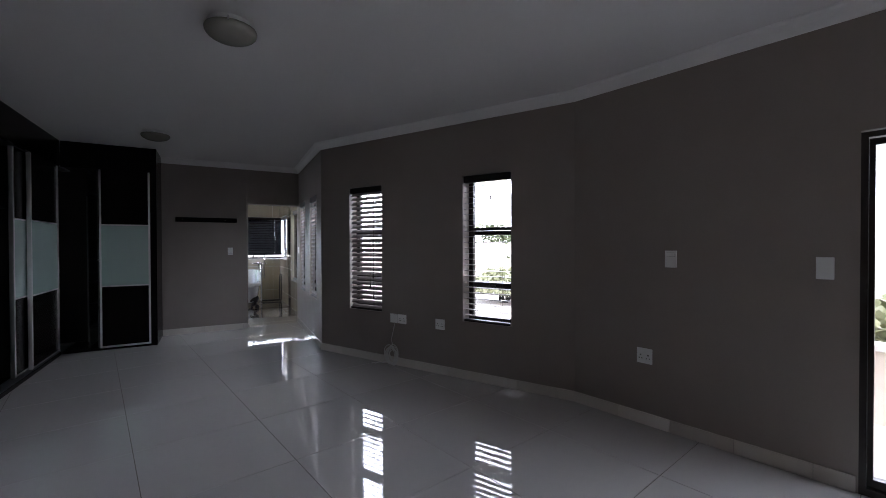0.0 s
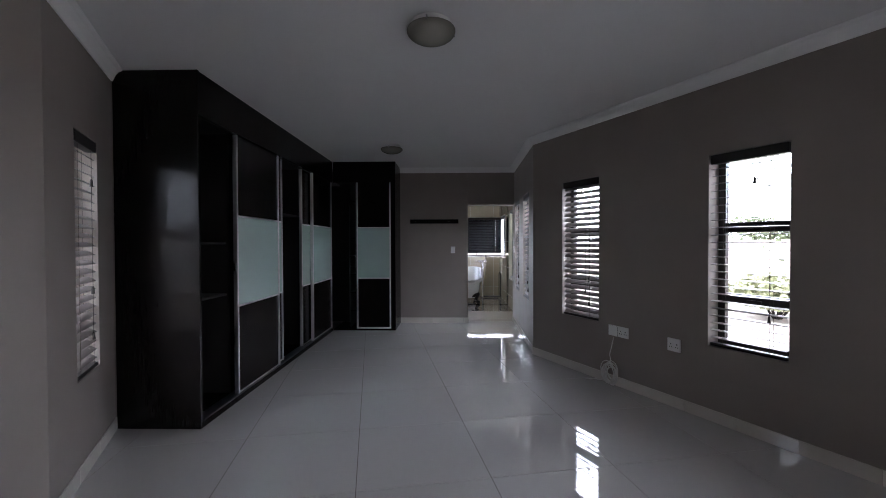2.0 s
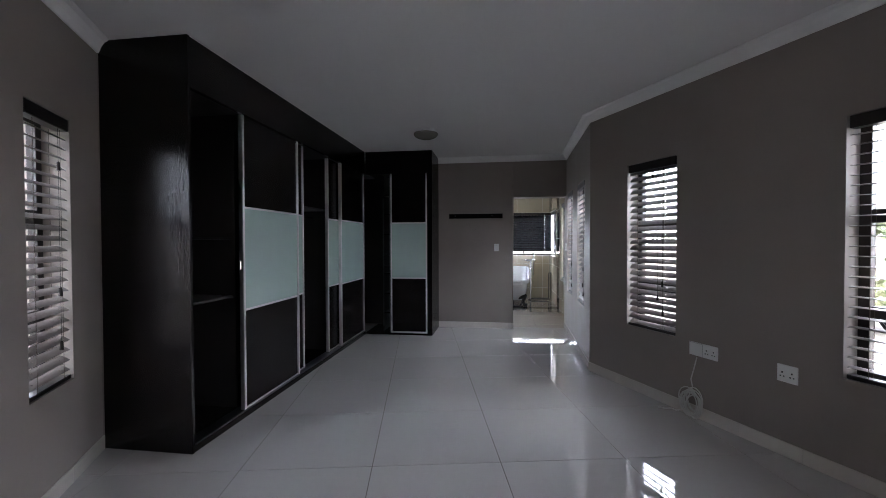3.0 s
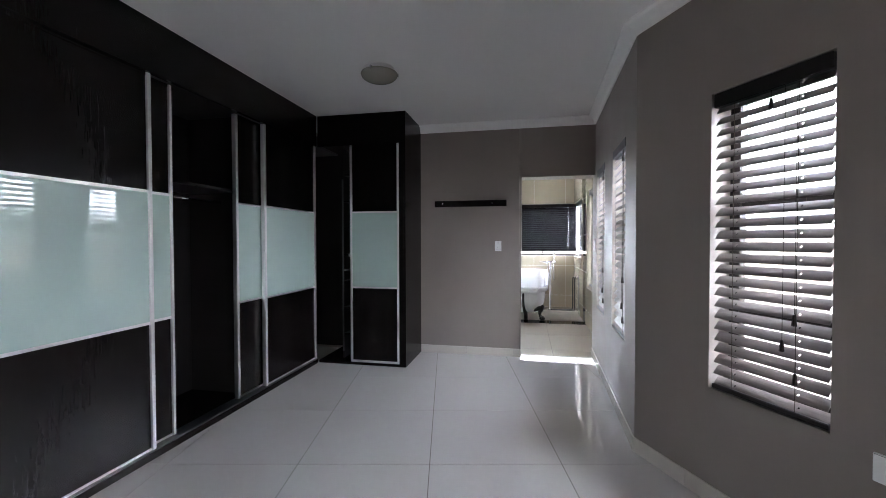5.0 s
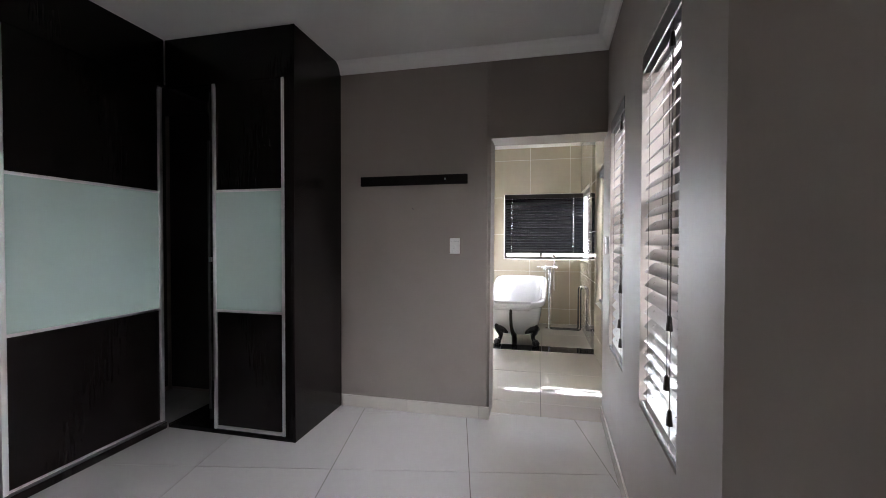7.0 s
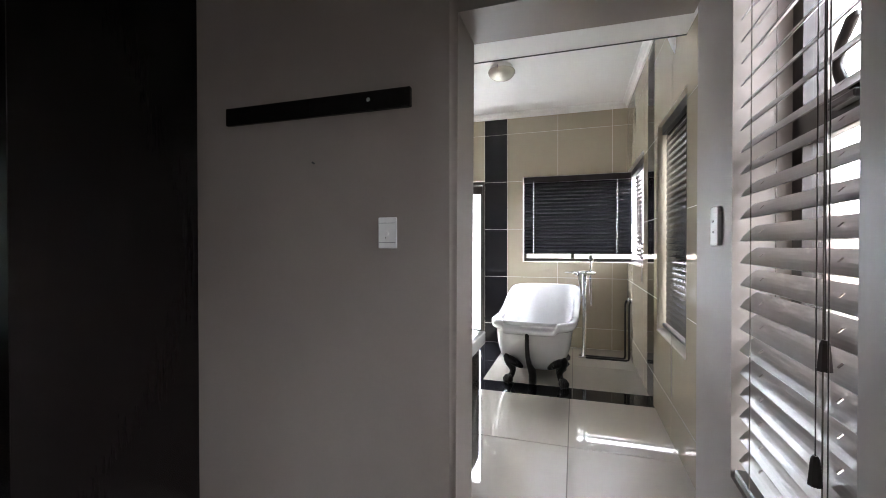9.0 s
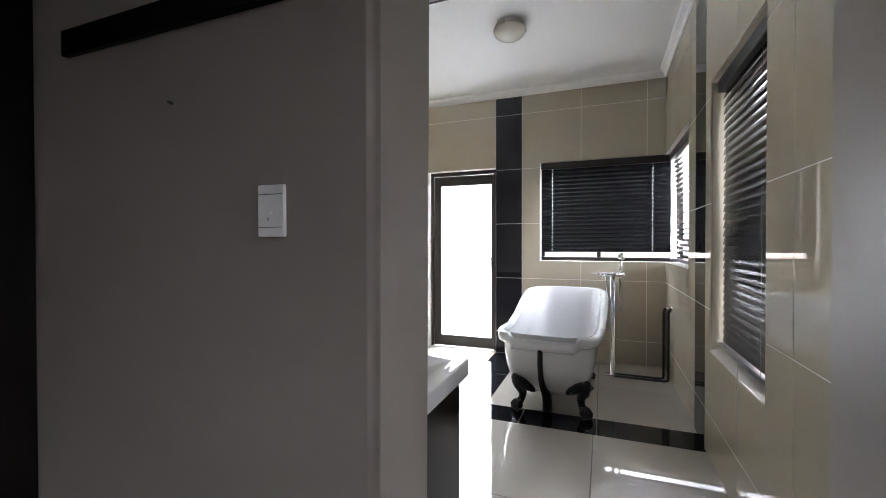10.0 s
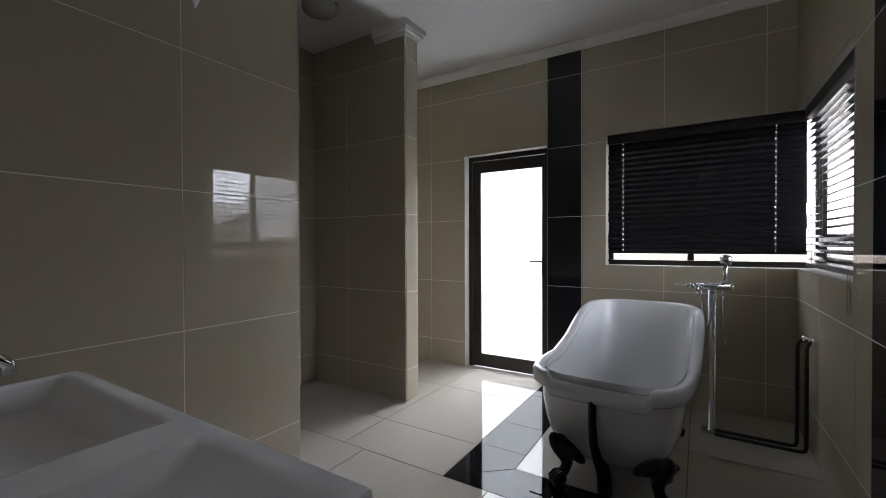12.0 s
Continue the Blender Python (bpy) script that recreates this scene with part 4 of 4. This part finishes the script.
tagged(copy_thing(bush, Matrix.Translation((-0.5, -7.7, 0.1))), "low sunlit green bush behind the patio parapet")
pw = thing("patio_parapet", "low pale plastered parapet with a coping beside the patio", "parapet")
part("wall", boxed(6.6, 6.75, -5.0, 1.9, -0.25, 0.42), BOUND, pw)
part("coping", boxed(6.56, 6.79, -5.03, 1.93, 0.421, 0.48, 0.008), OUTER, pw)

# ---- skirting tiles ----
def skirting(name, p0, p1, gaps=(), h=0.095, step=0.4):
    m, length = run(p0, p1)
    sk = thing(name, "cream tile skirting along the wall", "skirting", m, kind="structure")
    s = 0.0
    while s < length - 0.005:
        e = min(s + step, length)
        for a, b in ((s + 0.001, e - 0.001),):
            for g0, g1 in gaps:
                if g0 < b and g1 > a:
                    a, b = (a, g0) if a < g0 else (g1, b)
            if b - a > 0.01:
                part("skirting_tile", boxed(a, b, -0.011, -0.0005, 0.001, h, 0.0015), SKIRT, sk)
        s = e


skirting("baseboard_north", (0.625, NOOK_Y), (1.827, NOOK_Y), step=0.56)
skirting("baseboard_corridor", (2.655, 6.98), CRN)
skirting("baseboard_east", CRN, BEND)
skirting("baseboard_south_east", BEND, (4.462, -0.018))
skirting("baseboard_west", L_BEND, L_WARD)
skirting("baseboard_south_west", (-0.30, -2.388), L_BEND)

# ---- bathroom wall tiles ----
ZJ = [0.0, 0.245, 0.85, 1.455, 2.06, 2.665, BATH_CEILING]


def tile_wall(m, owner, xs, zs, holes, black=(), proud=0.0075):
    """Glossy wall tiles as pieces of their own, cut round the openings. black: indices of the dark column."""
    gap = 0.0021
    for i in range(len(xs) - 1):
        for j in range(len(zs) - 1):
            bm = bmesh.new()
            if not slab(bm, xs[i] + gap, xs[i + 1] - gap, zs[j] + gap, zs[j + 1] - gap, -proud, -0.0005, holes):
                bm.free()
                continue
            t = part("wall_tile", bm, BLACKTILE if i in black else BEIGE)
            t.parent = owner
            t.matrix_world = m


def backing(m, owner, x0, x1, z1, holes):
    bm = bmesh.new()
    slab(bm, x0, x1, 0.0, z1, -0.0062, -0.0004, holes)
    g = part("grout", bm, GROUTW)
    g.parent = owner
    g.matrix_world = m


m, L, H = RUNS["wall_bath_north"]
o = bpy.data.objects["wall_bath_north"]
tile_wall(m, o, [0.0, 0.57, 1.80, 2.096, 2.715, 3.34, 3.51], ZJ, H, black=(2,))
backing(m, o, 0.0, 3.51, BATH_CEILING, H)
m, L, H = RUNS["wall_bath_east"]
o = bpy.data.objects["wall_bath_east"]
tile_wall(m, o, [0.0, 0.62, 1.24, 1.43, 1.72, 2.34, 2.95, 3.62], ZJ, H, black=(3,))
backing(m, o, 0.0, L, BATH_CEILING, H)
m, L, H = RUNS["wall_bath_west"]
o = bpy.data.objects["wall_bath_west"]
tile_wall(m, o, [0.0, 0.55, 1.15, 1.75, 2.35, 2.95, 3.57], ZJ, H)
backing(m, o, 0.0, L, BATH_CEILING, H)
o = bpy.data.objects["wall_vanity"]
m = Matrix.Translation((0.385, BATH_Y, 0)) @ Matrix.Rotation(radians(90), 4, "Z")
tile_wall(m, o, [0.0, 0.27, 0.877, 1.48], ZJ, ())
backing(m, o, 0.0, 1.48, BATH_CEILING, ())
m = Matrix.Translation((0.235, 8.52, 0)) @ Matrix.Rotation(radians(180), 4, "Z") @ Matrix.Translation((-0.15, 0, 0))
tile_wall(m, o, [0.0, 0.15], ZJ, ())
o = bpy.data.objects["wall_shower"]
m, L = run((BATH_L, 9.563), (0.345, 9.563))
tile_wall(m, o, [0.0, 0.4, 1.015], ZJ, ())
backing(m, o, 0.0, 1.015, BATH_CEILING, ())
m = Matrix.Translation((0.345, 9.563, 0)) @ Matrix.Rotation(radians(90), 4, "Z")
tile_wall(m, o, [0.0, 0.15], ZJ, ())
backing(m, o, 0.0, 0.15, BATH_CEILING, ())
m = Matrix.Translation((0.345, 9.715, 0)) @ Matrix.Rotation(radians(180), 4, "Z")
tile_wall(m, o, [0.0, 0.6, 1.01], ZJ, ())

# tiled reveal and sloped sill of the tall bathroom window
m = place("wall_bath_east", 1.85)
o = bpy.data.objects["wall_bath_east"]
for b in ((0.0005, 0.008, -0.004, 0.128, 0.611, 2.139), (0.847, 0.8545, -0.004, 0.128, 0.611, 2.139), (0.0085, 0.8465, -0.004, 0.128, 2.132, 2.1395)):
    t = part("reveal_tile", boxed(*b, 0.001), BEIGE)
    t.parent = o
    t.matrix_world = m
bm = bmesh.new()
vs = [bm.verts.new(p) for p in ((0.009, -0.012, 0.611), (0.846, -0.012, 0.611), (0.846, 0.128, 0.611), (0.009, 0.128, 0.611), (0.009, -0.012, 0.622), (0.846, -0.012, 0.622), (0.846, 0.128, 0.662), (0.009, 0.128, 0.662))]
for f in ((0, 3, 2, 1), (4, 5, 6, 7), (0, 1, 5, 4), (1, 2, 6, 5), (2, 3, 7, 6), (3, 0, 4, 7)):
    bm.faces.new([vs[k] for k in f])
bmesh.ops.bevel(bm, geom=bm.edges[:], offset=0.002, segments=1, affect="EDGES")
t = part("sill_tile", bm, SKIRT)
t.parent = o
t.matrix_world = m

# small cornice on the shower pier
pc = bmesh.new()
for i, (e, z0, z1) in enumerate(((0.012, 2.828, 2.845), (0.02, 2.845, 2.862), (0.04, 2.862, 2.895), (0.055, 2.895, 2.928))):
    box(pc, 0.05, 0.345 + e, 9.563 - e, 9.715 + e, z0, z1)
tagged(part("cornice_pier", pc, CORN), "white moulded cornice capping the shower pier", "cornice", kind="structure")

# ---- floor tiles ----
def clip(poly, a, b, c):
    """The part of a polygon where a*x + b*y <= c."""
    out = []
    for i in range(len(poly)):
        p, q = poly[i], poly[(i + 1) % len(poly)]
        dp, dq = a * p[0] + b * p[1] - c, a * q[0] + b * q[1] - c
        if dp <= 0:
            out.append(p)
        if (dp < 0 < dq) or (dq < 0 < dp):
            t = dp / (dp - dq)
            out.append((p[0] + t * (q[0] - p[0]), p[1] + t * (q[1] - p[1])))
    return out


def floor_tile(poly, mat):
    area = 0.5 * abs(sum(poly[i][0] * poly[(i + 1) % len(poly)][1] - poly[(i + 1) % len(poly)][0] * poly[i][1] for i in range(len(poly)))) if len(poly) > 2 else 0
    if area < 0.002:
        return
    bm = bmesh.new()
    hi = [bm.verts.new((x, y, 0.0)) for x, y in poly]
    lo = [bm.verts.new((x, y, -0.0025)) for x, y in poly]
    bm.faces.new(hi)
    for i in range(len(poly)):
        j = (i + 1) % len(poly)
        bm.faces.new((lo[i], lo[j], hi[j], hi[i]))
    part("floor_tile", bm, mat, FLOOR_OB)


SEAM = 6.90
ca, sa = math.cos(radians(11.0)), math.sin(radians(11.0))
G = 0.0024
for i in range(-4, 7):
    for j in range(-11, 4):
        q = []
        for u, v in ((i * 0.808 + G, j * 0.808 + G), ((i + 1) * 0.808 - G, j * 0.808 + G), ((i + 1) * 0.808 - G, (j + 1) * 0.808 - G), (i * 0.808 + G, (j + 1) * 0.808 - G)):
            q.append((1.157 + u * ca - v * sa, 5.08 + u * sa + v * ca))
        mx, my = sum(p[0] for p in q) / 4, sum(p[1] for p in q) / 4
        right_edge = 2.65 if my > 4.63 else min(4.085, 2.58 + (4.63 - my) * 0.5217) + max(0, 1.745 - my) * 0.19
        if not (-1.6 < mx < right_edge + 0.6 and -2.7 < my < 7.6):
            continue
        q = clip(q, 0, 1, SEAM - G)
        q = clip(q, -1, 0, 1.04)
        if len(q) > 2:
            floor_tile(q, FLOOR)
# bathroom: cream tiles, a dark border along two sides of the tub
GB = 0.0032
SX0, SX1, SY0, SY1 = 1.13, 1.43, 8.832, 9.095


def cell(x0, x1, y0, y1, mat):
    floor_tile([(x0 + GB, y0 + GB), (x1 - GB, y0 + GB), (x1 - GB, y1 - GB), (x0 + GB, y1 - GB)], mat)


ys = [SEAM, 7.165, 7.985, SY0]
for x0, x1 in ((-0.65, -0.22), (-0.22, 0.58), (0.58, 1.39), (1.39, 2.205), (2.205, 2.84)):
    for y0, y1 in zip(ys, ys[1:]):
        cell(x0, x1, y0, y1, BATHFLOOR)
for y0, y1 in ((SY1, 9.8), (9.8, BACK_Y + 0.1)):
    for x0, x1 in ((SX1, 2.225), (2.225, 2.84)):
        cell(x0, x1, y0, y1, BATHFLOOR)
for y0, y1 in ((SY0, 9.23), (9.23, 10.03), (10.03, BACK_Y + 0.1)):
    for x0, x1 in ((-0.65, -0.32), (-0.32, 0.41), (0.41, SX0)):
        cell(x0, x1, y0, y1, BATHFLOOR)
for x0, x1 in ((1.72, 2.225), (2.225, 2.84)):
    cell(x0, x1, SY0, SY1, BLACKTILE)
for y0, y1 in ((9.26, 9.62), (9.62, 10.2), (10.2, BACK_Y + 0.1)):
    cell(SX0, SX1, y0, y1, BLACKTILE)
floor_tile([(SX0 + G, SY0 + G), (1.72 - G, SY0 + G), (1.72 - G, SY1 - G), (SX1 + G, SY1 - G)], BLACKTILE)
floor_tile([(SX0 + G, SY0 + 3 * G), (SX1 - G, SY1 + G), (SX1 - G, 9.26 - G), (SX0 + G, 9.26 - G)], BLACKTILE)
